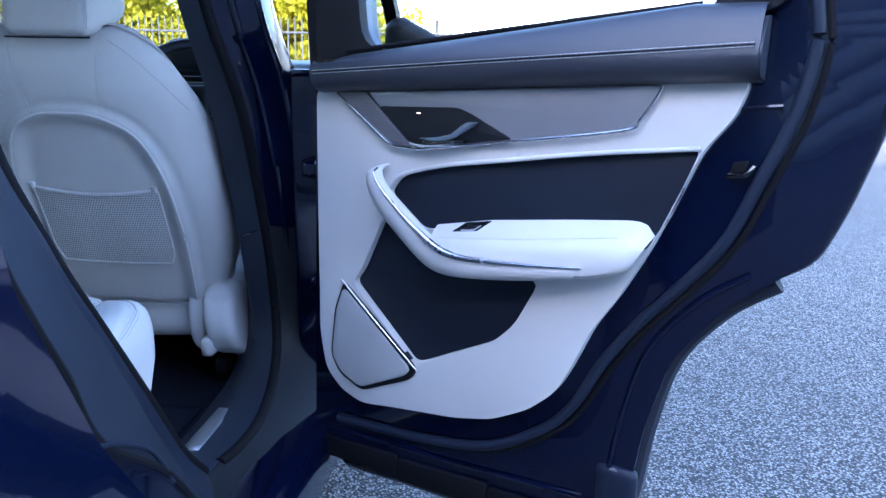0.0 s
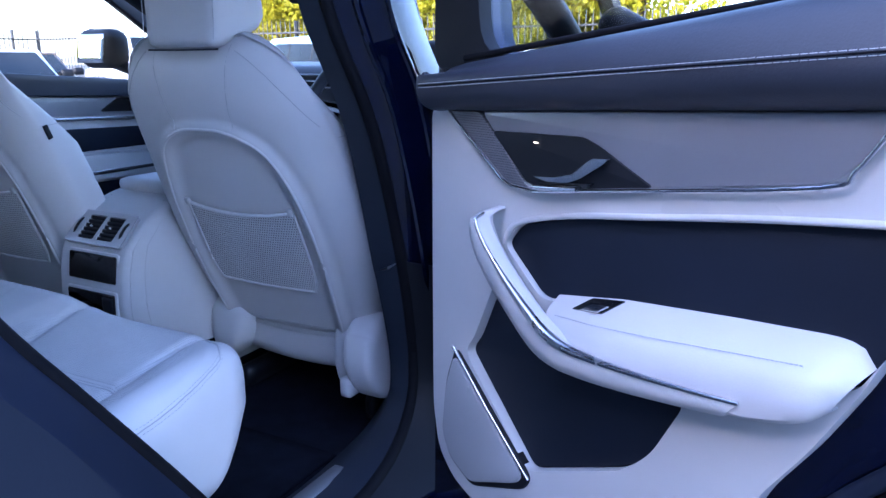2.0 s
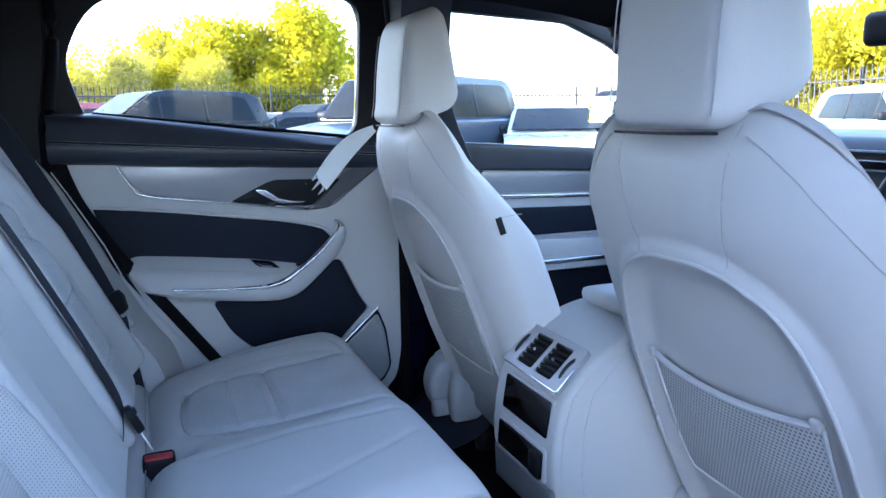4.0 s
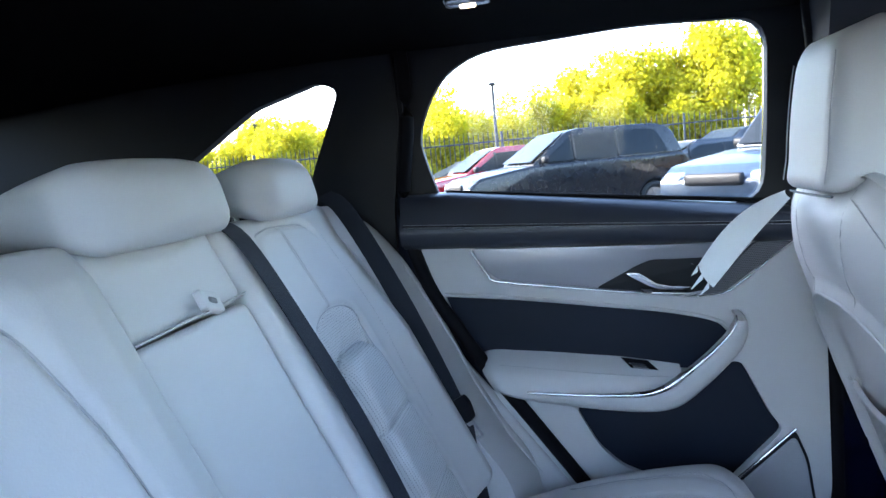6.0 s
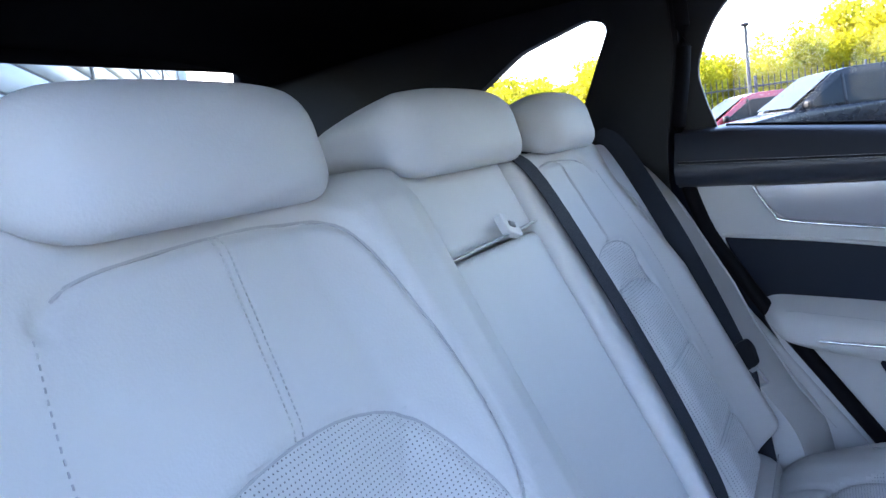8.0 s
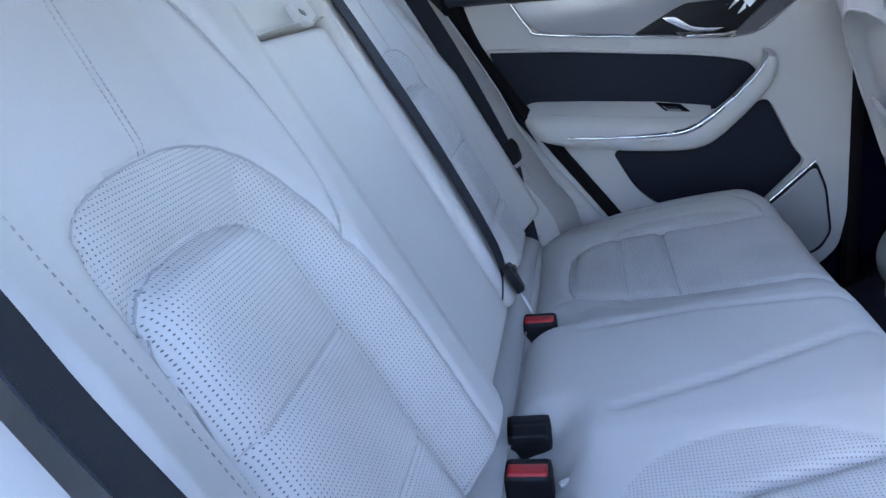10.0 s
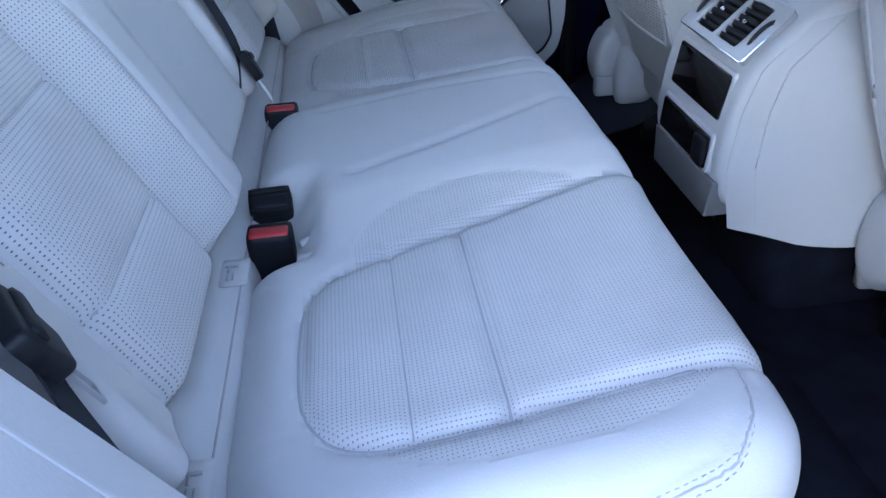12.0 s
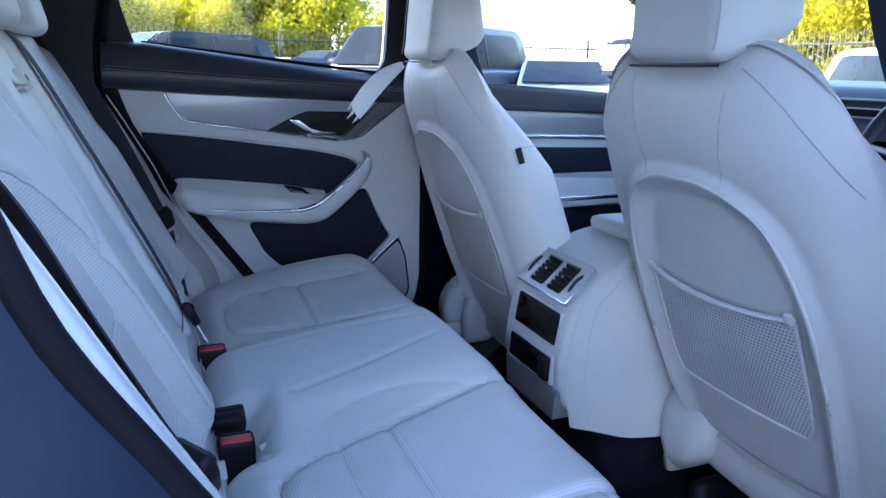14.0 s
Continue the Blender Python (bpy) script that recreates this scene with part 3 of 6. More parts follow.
LAMP.node_tree.nodes["Principled BSDF"].inputs["Emission Strength"].default_value = 0.7

U = Vector((0.9117, -0.4108, 0))
near_door = Matrix((( U.x, 0.4108, 0, 0.941), (U.y, 0.9117, 0, 1.028), (0, 0, 1, 0), (0, 0, 0, 1)))
rear_door(near_door, 1, "open dark blue rear door with pale trim and navy top roll")
far_door = Matrix(((0.026, 1, 0, -0.765), (-1, 0.026, 0, 1.098), (0, 0, 1, -0.012), (0, 0, 0, 1)))
rear_door(far_door, -1, "closed rear door with pale trim and navy top roll")

# ---------------------------------------------------------------- front seats
def front_seat(mw, m, label, tag, lean):
    """Local space: x across (m turns it round), y forward, z up; origin on the floor under the seat's middle."""
    seat = thing("car_seat", label, "car seat", group="front seats", mw=mw)
    back = pose(0, 0, 0, lean)
    back.translation = (0, 0.0, 0.53)          # the back's plane: z along the back, y forward, its rear faces -y

    def half(sv):
        return np.interp(sv, [-0.36, -0.29, -0.24, -0.17, -0.10, 0.0, 0.10, 0.19, 0.255, 0.30, 0.33, 0.355, 0.38],
                         [0.222, 0.240, 0.260, 0.276, 0.284, 0.280, 0.272, 0.264, 0.249, 0.226, 0.200, 0.170, 0.128])
    arch = [q.to_2d() for q in spline([Vector((a, b, 0)) for a, b in [(-0.172, -0.35), (-0.188, -0.17), (-0.187, -0.05), (-0.174, 0.06), (-0.138, 0.150), (-0.068, 0.193), (0.0, 0.200), (0.068, 0.193), (0.138, 0.150), (0.174, 0.06), (0.187, -0.05), (0.188, -0.17), (0.172, -0.35)]], 6)]

    def warp(v):
        v = v.copy()
        sv = v[:, 2] + 0.0075
        rel = v[:, 0] / 0.25
        v[:, 0] = rel * half(sv)
        rear = np.clip(-v[:, 1] / 0.03, 0, 1)
        fore = np.clip(v[:, 1] / 0.03, 0, 1)
        depth = np.clip(v[:, 1] / 0.13 + 0.5, 0, 1)
        # the sides wrap forward, the top thins, and a saddle between the shoulders takes the headrest
        v[:, 1] += 0.046 * np.abs(rel) ** 3 * np.clip(0.5 - v[:, 1] / 0.13, 0, 1)
        v[:, 1] += rear * 0.034 * np.clip((sv - 0.24) / 0.14, 0, 1) ** 1.5 - fore * 0.02 * np.clip((sv - 0.15) / 0.25, 0, 1) + (fore * 0.035 * np.clip((0.26 - sv) / 0.18, 0, 1) - depth * 0.045 * np.clip((sv - 0.08) / 0.18, 0, 1)) * np.abs(rel) ** 2
        p = np.stack([v[:, 0], sv], 1)
        d = line_distance(p, arch)
        ins = inside(p, arch)
        deep = np.clip(d / 0.042, 0, 1)
        v[:, 1] += rear * (np.where(ins, 0.017 * deep * deep * (3 - 2 * deep), 0.0) - 0.007 * np.exp(-(d / 0.013) ** 2) + 0.0045 * np.exp(-((d - 0.020) / 0.006) ** 2) * ~ins)
        for sx in (-1, 1):
            g = line_distance(p, [(sx * 0.098, 0.37), (sx * 0.088, 0.27), (sx * 0.079, 0.19)])
            v[:, 1] += rear * 0.0020 * np.exp(-(g / 0.0050) ** 2)
        v[:, 2] = sv - 0.024 * np.exp(-(v[:, 0] / 0.105) ** 4) * np.clip((sv - 0.29) / 0.07, 0, 1)
        return v
    bv, bf = box_arrays((0.50, 0.13, 0.735), 0.050, 0.009)
    rearish = bv[:, 1] < -0.012
    bv = warp(bv) + np.array((0, 0.062, 0))
    link_mesh("backrest", bv, bf, LEATHER, seat, "pale leather backrest with a moulded rear shell", True, back)
    for sx in (-1, 1):
        tube("seam", lay(bv, rearish, curve2([(sx * 0.100, 0.352), (sx * 0.096, 0.32), (sx * 0.087, 0.26), (sx * 0.079, 0.196)]), (0, 2), 1, 0.0), 0.0009, SEAM, seat, "", 5, mw=back)
        path = spline([Vector(q) for q in ((0.168, 0, 0.350), (0.196, 0, 0.30), (0.218, 0, 0.25), (0.236, 0, 0.20), (0.2485, 0.022, 0.155), (0.25, 0.07, 0.140))], 6)
        side = []
        for q in path:
            a = min(max(q.x - 0.20, 0.0), 0.050)
            side.append((sx * (q.x + 0.0006), q.y - 0.0155 - math.sqrt(max(0.050 ** 2 - a * a, 0.0)), q.z - 0.0075))
        tube("seam", [Vector(q) for q in warp(np.array(side)) + np.array((0, 0.062, 0))], 0.0009, SEAM, seat, "", 5, mw=back)
    tube("shell_edge", lay(bv, rearish, arch, (0, 2), 1, 0.0006), 0.0034, LEATHER, seat, "pale raised shell edge", 8, mw=back)
    tube("shell_seam", lay(bv, rearish, [(a, -0.318 - 0.004 * (a / 0.15) ** 2) for a in np.linspace(-0.15, 0.15, 21)], (0, 2), 1, 0.0), 0.0009, SEAM, seat, "", 5, mw=back)
    # net pocket of crossed cords over the shell, with its elastic hem
    rows = []
    for j in range(9):
        f = j / 8
        row = []
        for i in range(15):
            g = i / 14 * 2 - 1
            w = 0.150 - 0.014 * max(0, f - 0.75) ** 2 * 16
            y = 0.011 - 0.013 * (1 - g * g) * (1 - 0.6 * f)
            row.append((g * w, y, 0.002 - 0.205 * f - 0.010 * (1 - g * g) * (1 - f)))
        rows.append(row)
    net = sheet("net_pocket", rows, NET, seat, "pale net map pocket", 0.0015, mw=back)
    tube("pocket_hem", [Vector(q) + Vector((0, -0.001, 0.004)) for q in rows[0]], 0.0052, TRIM, net, "pale elastic hem", 8, 0.7)
    for sx in (-1, 1):
        rbox("hem_clip", (0.014, 0.008, 0.018), 0.003, (sx * 0.146, 0.006, 0.010), TRIM, net, "", 0.005)
    tube("pocket_edge", [Vector(r[0]) for r in rows] + [Vector(q) for q in rows[-1][1:]] + [Vector(r[-1]) for r in rows[-2::-1]], 0.0032, TRIM, net, "", 6)

    # headrest: a flat rear face between two creases, sides that open forward, leaning forward to its top
    def hwarp(v):
        v = v.copy()
        t = v[:, 2] / 0.20 + 0.5
        k = np.clip(0.5 - v[:, 1] / 0.13, 0, 1)
        v[:, 0] *= (1 - 0.25 * k ** 0.8) * (0.96 + 0.04 * np.sin(math.pi * np.clip(t, 0, 1)) - 0.10 * np.clip((t - 0.72) / 0.28, 0, 1) ** 2)
        v[:, 1] += k * (0.088 * t ** 1.25) + (1 - k) * 0.030 * t - 0.006 * k * np.exp(-((t - 0.10) / 0.10) ** 2)
        return v
    head = rbox("headrest", (0.262, 0.130, 0.200), 0.032, (0.0, 0.083, 0.450), LEATHER, seat, "pale leather headrest", 0.008, hwarp, mw=back)
    for sx in (-1, 1):
        crease = [(sx * (0.093 - 0.012 * max(t - 0.7, 0) ** 2 * 8), 0.0185 + 0.088 * t ** 1.25 - 0.006 * math.exp(-((t - 0.10) / 0.10) ** 2), 0.350 + 0.2 * t) for t in np.linspace(0.12, 0.9, 14)]
        tube("headrest_seam", crease, 0.0010, SEAM, head, "", 5)
    # Thin dark rod drawn as the shaded gap below the headrest.
    tube("headrest_gap_line", [(a, 0.020 + 0.25 * abs(a) ** 2, 0.3540) for a in np.linspace(-0.092, 0.092, 9)], 0.0018, LIP, head, "", 6)
    # recliner cover on the door side, lobes that run down to the hinges, cushion, base
    down = pose(0, 0, 0, -lean)                # upright space at the foot of the back

    def disc(v):
        v = v.copy()
        a, b = v[:, 1] / 0.092, v[:, 2] / 0.095
        k = np.maximum(np.abs(a), np.abs(b)) / np.maximum(np.hypot(a, b), 1e-6)
        k = 0.10 + 0.90 * k
        v[:, 1], v[:, 2] = v[:, 1] * k, v[:, 2] * k
        v[:, 0] += m * (-0.14 * v[:, 2] - 0.25 * np.clip(v[:, 1], 0, 1))
        return v
    rbox("recliner_cover", (0.080, 0.184, 0.190), 0.020, (m * 0.250, 0.160, 0.193), TRIM, seat, "pale grey round recliner cover", 0.010, disc)
    rbox("cover_foot", (0.030, 0.050, 0.046), 0.006, (m * 0.216, 0.096, 0.135), TRIM, seat, "", 0.012)

    for sx in (-1, 1):
        outer = sx * m > 0
        wide, high = (0.056, 0.175) if outer else (0.135, 0.170)

        def lobe(v, sx=sx, outer=outer, wide=wide, high=high):
            v = v.copy()
            low = np.clip(0.5 - v[:, 2] / high, 0, 1)
            tip = 0.30 if outer else 0.10
            c = sx * wide * tip
            v[:, 2] += np.clip(low - 0.45, 0, 1) * 1.5 * np.abs(v[:, 0] - c) * (0.55 if not outer else 0.3)
            v[:, 0] = c * low + (v[:, 0] - c * low) * (1 - 0.30 * low ** 2.5)
            v[:, 1] += 0.014 * np.sin(math.pi * np.clip(low * 1.1, 0, 1)) * -1 + 0.02 * (1 - low)
            return v
        rbox("hinge_shield", (wide, 0.090, high), 0.026 if outer else 0.042, (sx * (0.172 if outer else 0.183), 0.040, -0.035), TRIM, seat, "pale grey moulded hinge shield", 0.010, lobe, mw=back @ pose(0, 0, -0.330) @ down)

    def cw(v):
        v = v.copy()
        v[:, 2] += 0.03 * (np.abs(v[:, 0]) / 0.26) ** 2 + 0.05 * v[:, 1]
        return v
    rbox("cushion", (0.52, 0.56, 0.15), 0.05, (0, 0.44, 0.20), LEATHER, seat, "pale leather seat cushion", 0.025, cw)
    for sx in (-1, 1):
        rbox("side_valance", (0.03, 0.5, 0.12), 0.012, (sx * 0.265, 0.42, 0.115), TRIM, seat, "", 0.03)
        rbox("seat_rail", (0.035, 0.50, 0.06), 0.008, (sx * 0.20, 0.44, 0.03), BLACK, seat, "black seat rail", 0.03)
    rbox("airbag_tag", (0.005, 0.012, 0.034), 0.001, tag, BLACK, seat, "small dark label tag", 0.004, mw=back @ pose(0, 0, 0, 0, -40 * m if lean > 21 else 0))
    return seat


FLOOR = 0.42
front_seat(pose(0.352, 1.19, FLOOR), 1, "pale leather driver's seat with a net pocket", (0.230, 0.062, 0.314), 21.8)
front_seat(pose(-0.430, 1.092, FLOOR), -1, "pale leather passenger seat with a net pocket", (0.277, 0.078, 0.138), 19.4)

# ---------------------------------------------------------------- rear bench
bench = thing("rear_seat_bench", "pale perforated leather rear bench for three", "car seat")
NC, FC = 0.392, -0.342          # middles of the two outer places


def split_mesh(name, v, f, mask, sd, m_in, m_out, name_in, lab_in, parent, label, mw=None):
    link_mesh(name, v, f[~mask], m_out, parent, label, True, mw)
    ob = link_mesh(name_in, v, f[mask], m_in, parent, lab_in, True, mw)
    at = ob.data.attributes.new("pierced", "FLOAT", "POINT")
    at.data.foreach_set("value", sd.astype(np.float32))


def bench_cushion():
    L, D = 1.305, 0.458
    v, f = box_arrays((L, D, 0.22), 0.062, 0.0072)
    x, y = v[:, 0] - 0.008, v[:, 1] + 0.699
    top = v[:, 2] > 0.0
    hi = np.clip((v[:, 2] + 0.02) / 0.10, 0, 1)
    z = v[:, 2] + 0.655 + hi * 0.13 * (y - 0.695)
    p = np.stack([x, y], 1)
    sd = np.full(len(v), -1.0)
    z += hi * 0.012 * np.exp(-(np.abs(x - 0.025) / 0.17) ** 4)
    for c, sg in ((NC, 1), (FC, -1)):
        u = (x - c) * sg
        uo = [(c + sg * a, b) for a, b in [(-0.185, 0.945), (-0.168, 0.86), (-0.138, 0.72), (-0.112, 0.62), (-0.086, 0.562), (-0.04, 0.542), (0.06, 0.541), (0.115, 0.556), (0.147, 0.598), (0.150, 0.70), (0.140, 0.80), (0.134, 0.945)]]
        uo = [q.to_2d() for q in spline([Vector((a, b, 0)) for a, b in uo], 5)]
        d = line_distance(p, uo)
        ins = inside(p, uo)
        r = np.hypot(u / 0.20, (y - 0.75) / 0.30)
        z += hi * (0.013 * np.clip((np.abs(u) - 0.14) / 0.09, 0, 1) - 0.010 * np.exp(-(r / 0.9) ** 4))
        z += hi * (np.where(ins, 0.0045 * (1 - np.exp(-(d / 0.012) ** 2)), 0.0) - 0.0085 * np.exp(-(d / 0.0058) ** 2))
        for yy, dp in ((0.711, 0.0095), (0.635, 0.0050)):
            g = line_distance(p, [(c - sg * 0.128, yy), (c + sg * 0.148, yy)])
            z -= hi * dp * np.exp(-(g / 0.0055) ** 2)
        wedge = 1 - np.hypot((np.abs(u) - 0.125) / np.where(u > 0, 0.066, 0.082), (y - 0.735) / 0.140)
        sd = np.maximum(sd, np.maximum(np.where(ins, d, -d) * 20, wedge))
        z -= hi * 0.0018 * np.exp(-(wedge / 0.06) ** 2) * ~ins
        side = line_distance(p, [(c + sg * 0.137, 0.89), (c + sg * 0.165, 0.892), (c + sg * 0.200, 0.872), (c + sg * 0.225, 0.843), (c + sg * 0.240, 0.773), (c + sg * 0.248, 0.62)])
        z -= hi * 0.0035 * np.exp(-(side / 0.004) ** 2)
        crease = np.minimum(line_distance(p, [(c + sg * 0.128, 0.565), (c + sg * 0.130, 0.51), (c + sg * 0.158, 0.475)]), line_distance(p, [(c - sg * 0.080, 0.556), (c - sg * 0.115, 0.50)]))
        z -= hi * 0.0045 * np.exp(-(crease / 0.005) ** 2)
    g = line_distance(p, [(0.128, 0.60), (0.095, 0.72), (0.03, 0.90)])
    g = np.minimum(g, line_distance(p, [(-0.085, 0.56), (-0.09, 0.72), (-0.06, 0.90)]))
    z -= hi * 0.004 * np.exp(-(g / 0.006) ** 2)
    for bx in (0.205, 0.140, -0.165):
        z -= hi * 0.050 * np.exp(-((x - bx) / 0.042) ** 4 - ((y - 0.490) / 0.060) ** 4)
    # the front corners are round in plan
    y = y + 0.010 * np.clip((np.abs(x) - 0.12) / 0.10, 0, 1) * np.clip((0.60 - np.abs(x)) / 0.14, 0, 1) * np.clip((y - 0.80) / 0.10, 0, 1)
    ex, ey = np.clip((np.abs(x + 0.008) - (L / 2 - 0.125)) / 0.125, 0, 1), np.clip((y - 0.69) / 0.24, 0, 1)
    y = y - 0.022 * ex ** 3 * ey ** 1.5
    z = z - hi * 0.030 * ex * np.clip((y - 0.76) / 0.21, -1.2, 1) ** 2
    low = np.clip((0.02 - v[:, 2]) / 0.14, 0, 1)
    y = y - 0.09 * low * np.clip((y - 0.6) / 0.3, 0, 1)
    vv = np.stack([x, y, z], 1)
    mask = (sd > 0)[f].any(1) & top[f].all(1)
    split_mesh("cushion", vv, f, mask, sd, PERF, LEATHER, "cushion_insert", "perforated pale leather insert", bench, "pale leather bench cushion")
    on_top = v[:, 2] > 0.06
    for c, sg in ((NC, 1), (FC, -1)):
        out = Vector((sg * 0.62, 0.15, 0.77))
        edge = spline([(c + sg * a, b, d) for a, b, d in ((0.140, 0.890, 0.79), (0.188, 0.880, 0.80), (0.218, 0.862, 0.80), (0.238, 0.840, 0.79), (0.246, 0.780, 0.77), (0.247, 0.710, 0.752), (0.246, 0.620, 0.738))], 10)
        for da, dz in ((-0.0045, 0.0045), (0.0035, -0.006)):
            stitches("stitching", snap(vv, [q + Vector((sg * da, 0.3 * -da, dz)) for q in edge], out, 0.0006), SEAM, bench, None, 0.0034, 0.003, 0.0005)
        tube("seam", snap(vv, edge, out, 0.0002), 0.0011, SEAM, bench, "", 5)
        tube("piping", lay(vv, on_top, curve2([(c + sg * a, b) for a, b in [(-0.138, 0.72), (-0.112, 0.62), (-0.086, 0.562), (-0.04, 0.542), (0.06, 0.541), (0.115, 0.556), (0.147, 0.598), (0.150, 0.70), (0.140, 0.80), (0.137, 0.862)]]), (0, 1), 2, -0.0008), 0.0016, SEAM, bench, "", 5)
        tube("seam", lay(vv, on_top, [(c - sg * 0.112 + sg * 0.258 * k / 20, 0.634) for k in range(21)], (0, 1), 2, -0.0008), 0.0011, SEAM, bench, "", 5)
        tube("seam", lay(vv, on_top, [(c - sg * 0.126 + sg * 0.274 * k / 20, 0.712) for k in range(21)], (0, 1), 2, -0.0006), 0.0013, SEAM, bench, "", 5)
    rbox("base", (1.20, 0.34, 0.18), 0.02, (0, 0.62, 0.51), CARPET, bench, "black carpeted seat base", 0.05)


bench_cushion()
BACK = pose(0, 0.362, 0.993, math.degrees(math.atan2(0.425, 0.905)))
# in the back's space x runs across, z up the back and y into the cabin


def seat_back(cx, w, lo, hi_z, name, inset=None, sg=1, label=""):
    v, f = box_arrays((w, 0.13, hi_z - lo), 0.016 if inset is not None else 0.012, 0.0052)
    x, z = v[:, 0] + cx, v[:, 2] + (hi_z + lo) / 2
    front = v[:, 1] > 0
    hi = np.clip((v[:, 1] + 0.02) / 0.06, 0, 1)
    y = v[:, 1] - 0.065
    p = np.stack([x, z], 1)
    sd = np.full(len(v), -1.0)
    if inset is not None:
        c = inset
        u = (x - c) * sg
        rise = np.clip((np.abs(u) - 0.105) / 0.075, 0, 1)
        y = y + hi * np.where(u > 0, 0.030 * rise ** 1.5 * np.clip((0.30 - z) / 0.2, 0, 1), (0.027 if sg > 0 else 0.014) * rise ** 1.2 * (1 - 0.5 * np.clip((-u - 0.235) / 0.05, 0, 1)) * np.clip((0.40 - z) / 0.06, 0, 1))
        k = 1.0 if sg > 0 else 0.88

        def crv(pts):
            return [q.to_2d() for q in spline([Vector((c + sg * a * k, b, 0)) for a, b in pts], 6)]
        arch = crv([(-0.184, -0.22), (-0.184, -0.06), (-0.169, 0.055), (-0.148, 0.122), (-0.116, 0.176), (-0.064, 0.197), (-0.010, 0.201), (0.040, 0.197), (0.083, 0.186), (0.102, 0.166), (0.108, 0.11), (0.112, -0.05), (0.115, -0.22)])
        inner = crv([(-0.102, -0.24), (-0.100, -0.05), (-0.096, 0.075), (-0.080, 0.114), (-0.045, 0.128), (0.0, 0.131), (0.050, 0.128), (0.084, 0.116), (0.098, 0.075), (0.102, -0.05), (0.102, -0.24)])
        upper = crv([(-0.170, 0.052), (-0.183, 0.085), (-0.190, 0.124), (-0.188, 0.175), (-0.176, 0.245), (-0.160, 0.312), (-0.134, 0.342), (-0.085, 0.351), (-0.03, 0.352), (0.06, 0.347), (0.096, 0.338), (0.118, 0.315), (0.130, 0.24), (0.135, 0.12), (0.135, 0.0), (0.135, -0.22)])
        spine = [(c + sg * -0.029, 0.352), (c + sg * -0.010, 0.200)]
        darts = [[(c - sg * 0.118, 0.176), (c - sg * 0.079, 0.116)], [(c + sg * 0.096, 0.172), (c + sg * 0.090, 0.106)]]
        for line, dp, wd in ((arch, 0.0050, 0.005), (upper[:66], 0.0075, 0.0055), (spine, 0.002, 0.0045), (darts[0], 0.0025, 0.0045), (darts[1], 0.0025, 0.0045)):
            y = y - hi * dp * np.exp(-(line_distance(p, line) / wd) ** 2)
        d, ins = line_distance(p, inner), inside(p, inner)
        y = y + hi * (np.where(ins, 0.010 * (1 - np.exp(-(d / 0.016) ** 2)), 0) - 0.009 * np.exp(-(d / 0.009) ** 2) - 0.010 * ~ins * np.exp(-(d / 0.05) ** 2) * inside(p, arch))
        for zz in (0.0, -0.129):
            y = y - hi * 0.006 * np.exp(-(line_distance(p, [(c - 0.105, zz), (c + 0.105, zz)]) / 0.005) ** 2)
        da = line_distance(p, arch)
        sd = np.maximum(np.where(inside(p, arch), da, -da), np.where(ins, d, -d))
    vv = np.stack([x, y, z], 1)
    mask = (sd > 0)[f].any(1) & front[f].all(1)
    if inset is None:
        link_mesh(name, vv, f, LEATHER, bench, label, True, BACK)
    else:
        split_mesh(name, vv, f, mask, sd, PERF_BACK, LEATHER, "backrest_insert", "perforated pale leather insert", bench, label, BACK)
        fr = front & (v[:, 1] > 0.03)
        tube("piping", lay(vv, fr, upper[:62], (0, 2), 1, -0.0004), 0.0015, SEAM, bench, "", 5, mw=BACK)
        tube("piping", lay(vv, fr, arch, (0, 2), 1, -0.0004), 0.0013, SEAM, bench, "", 5, mw=BACK)
        tube("piping", lay(vv, fr, inner, (0, 2), 1, -0.0010), 0.0014, SEAM, bench, "", 5, mw=BACK)
        for zz in (0.0, -0.129):
            tube("seam", lay(vv, fr, [(c - 0.103 + 0.206 * k / 16, zz) for k in range(17)], (0, 2), 1, -0.0008), 0.0013, SEAM, bench, "", 5, mw=BACK)
        for off in (-0.004, 0.004):
            stitches("stitching", lay(vv, fr, [(spine[0][0] + off + (spine[1][0] - spine[0][0]) * k / 20, spine[0][1] + (spine[1][1] - spine[0][1]) * k / 20) for k in range(21)], (0, 2), 1, 0.0004), STITCH, bench, BACK)
        stitches("stitching", lay(vv, fr, curve2([(c + sg * a, b) for a, b in [(0.121, 0.317), (0.138, 0.242), (0.142, 0.184), (0.140, 0.119), (0.134, 0.052), (0.13, -0.06)]]), (0, 2), 1, 0.0004), SEAM, bench, BACK, 0.0045, 0.0035)


PERF_BACK = dotted("perforated_back_leather", (0.60, 0.585, 0.575), (0.17, 0.165, 0.165), 0.0040, 0.17, 0.55, stagger=False, axes="XZ", masked=True)
seat_back(0.3505, 0.488, -0.225, 0.385, "backrest", 0.392, 1, "pale leather outer backrest")
seat_back(-0.3775, 0.456, -0.225, 0.375, "backrest", -0.390, -1, "pale leather outer backrest")
seat_back(-0.022, 0.252, -0.225, 0.268, "centre_armrest", None, 1, "pale leather folded centre armrest")
seat_back(-0.022, 0.252, 0.2725, 0.385, "centre_backrest", None, 1, "pale leather centre backrest top")
tube("armrest_strap", spline([(-0.145, 0.004, 0.276), (-0.060, 0.010, 0.272), (-0.022, 0.011, 0.271), (0.02, 0.009, 0.271), (0.10, 0.003, 0.269)], 4), 0.0026, LEATHER, bench, "pale pull strap", 8, 0.6, mw=BACK)
LOOP = BACK @ pose(-0.045, 0.012, 0.279, 0, -22, 0)
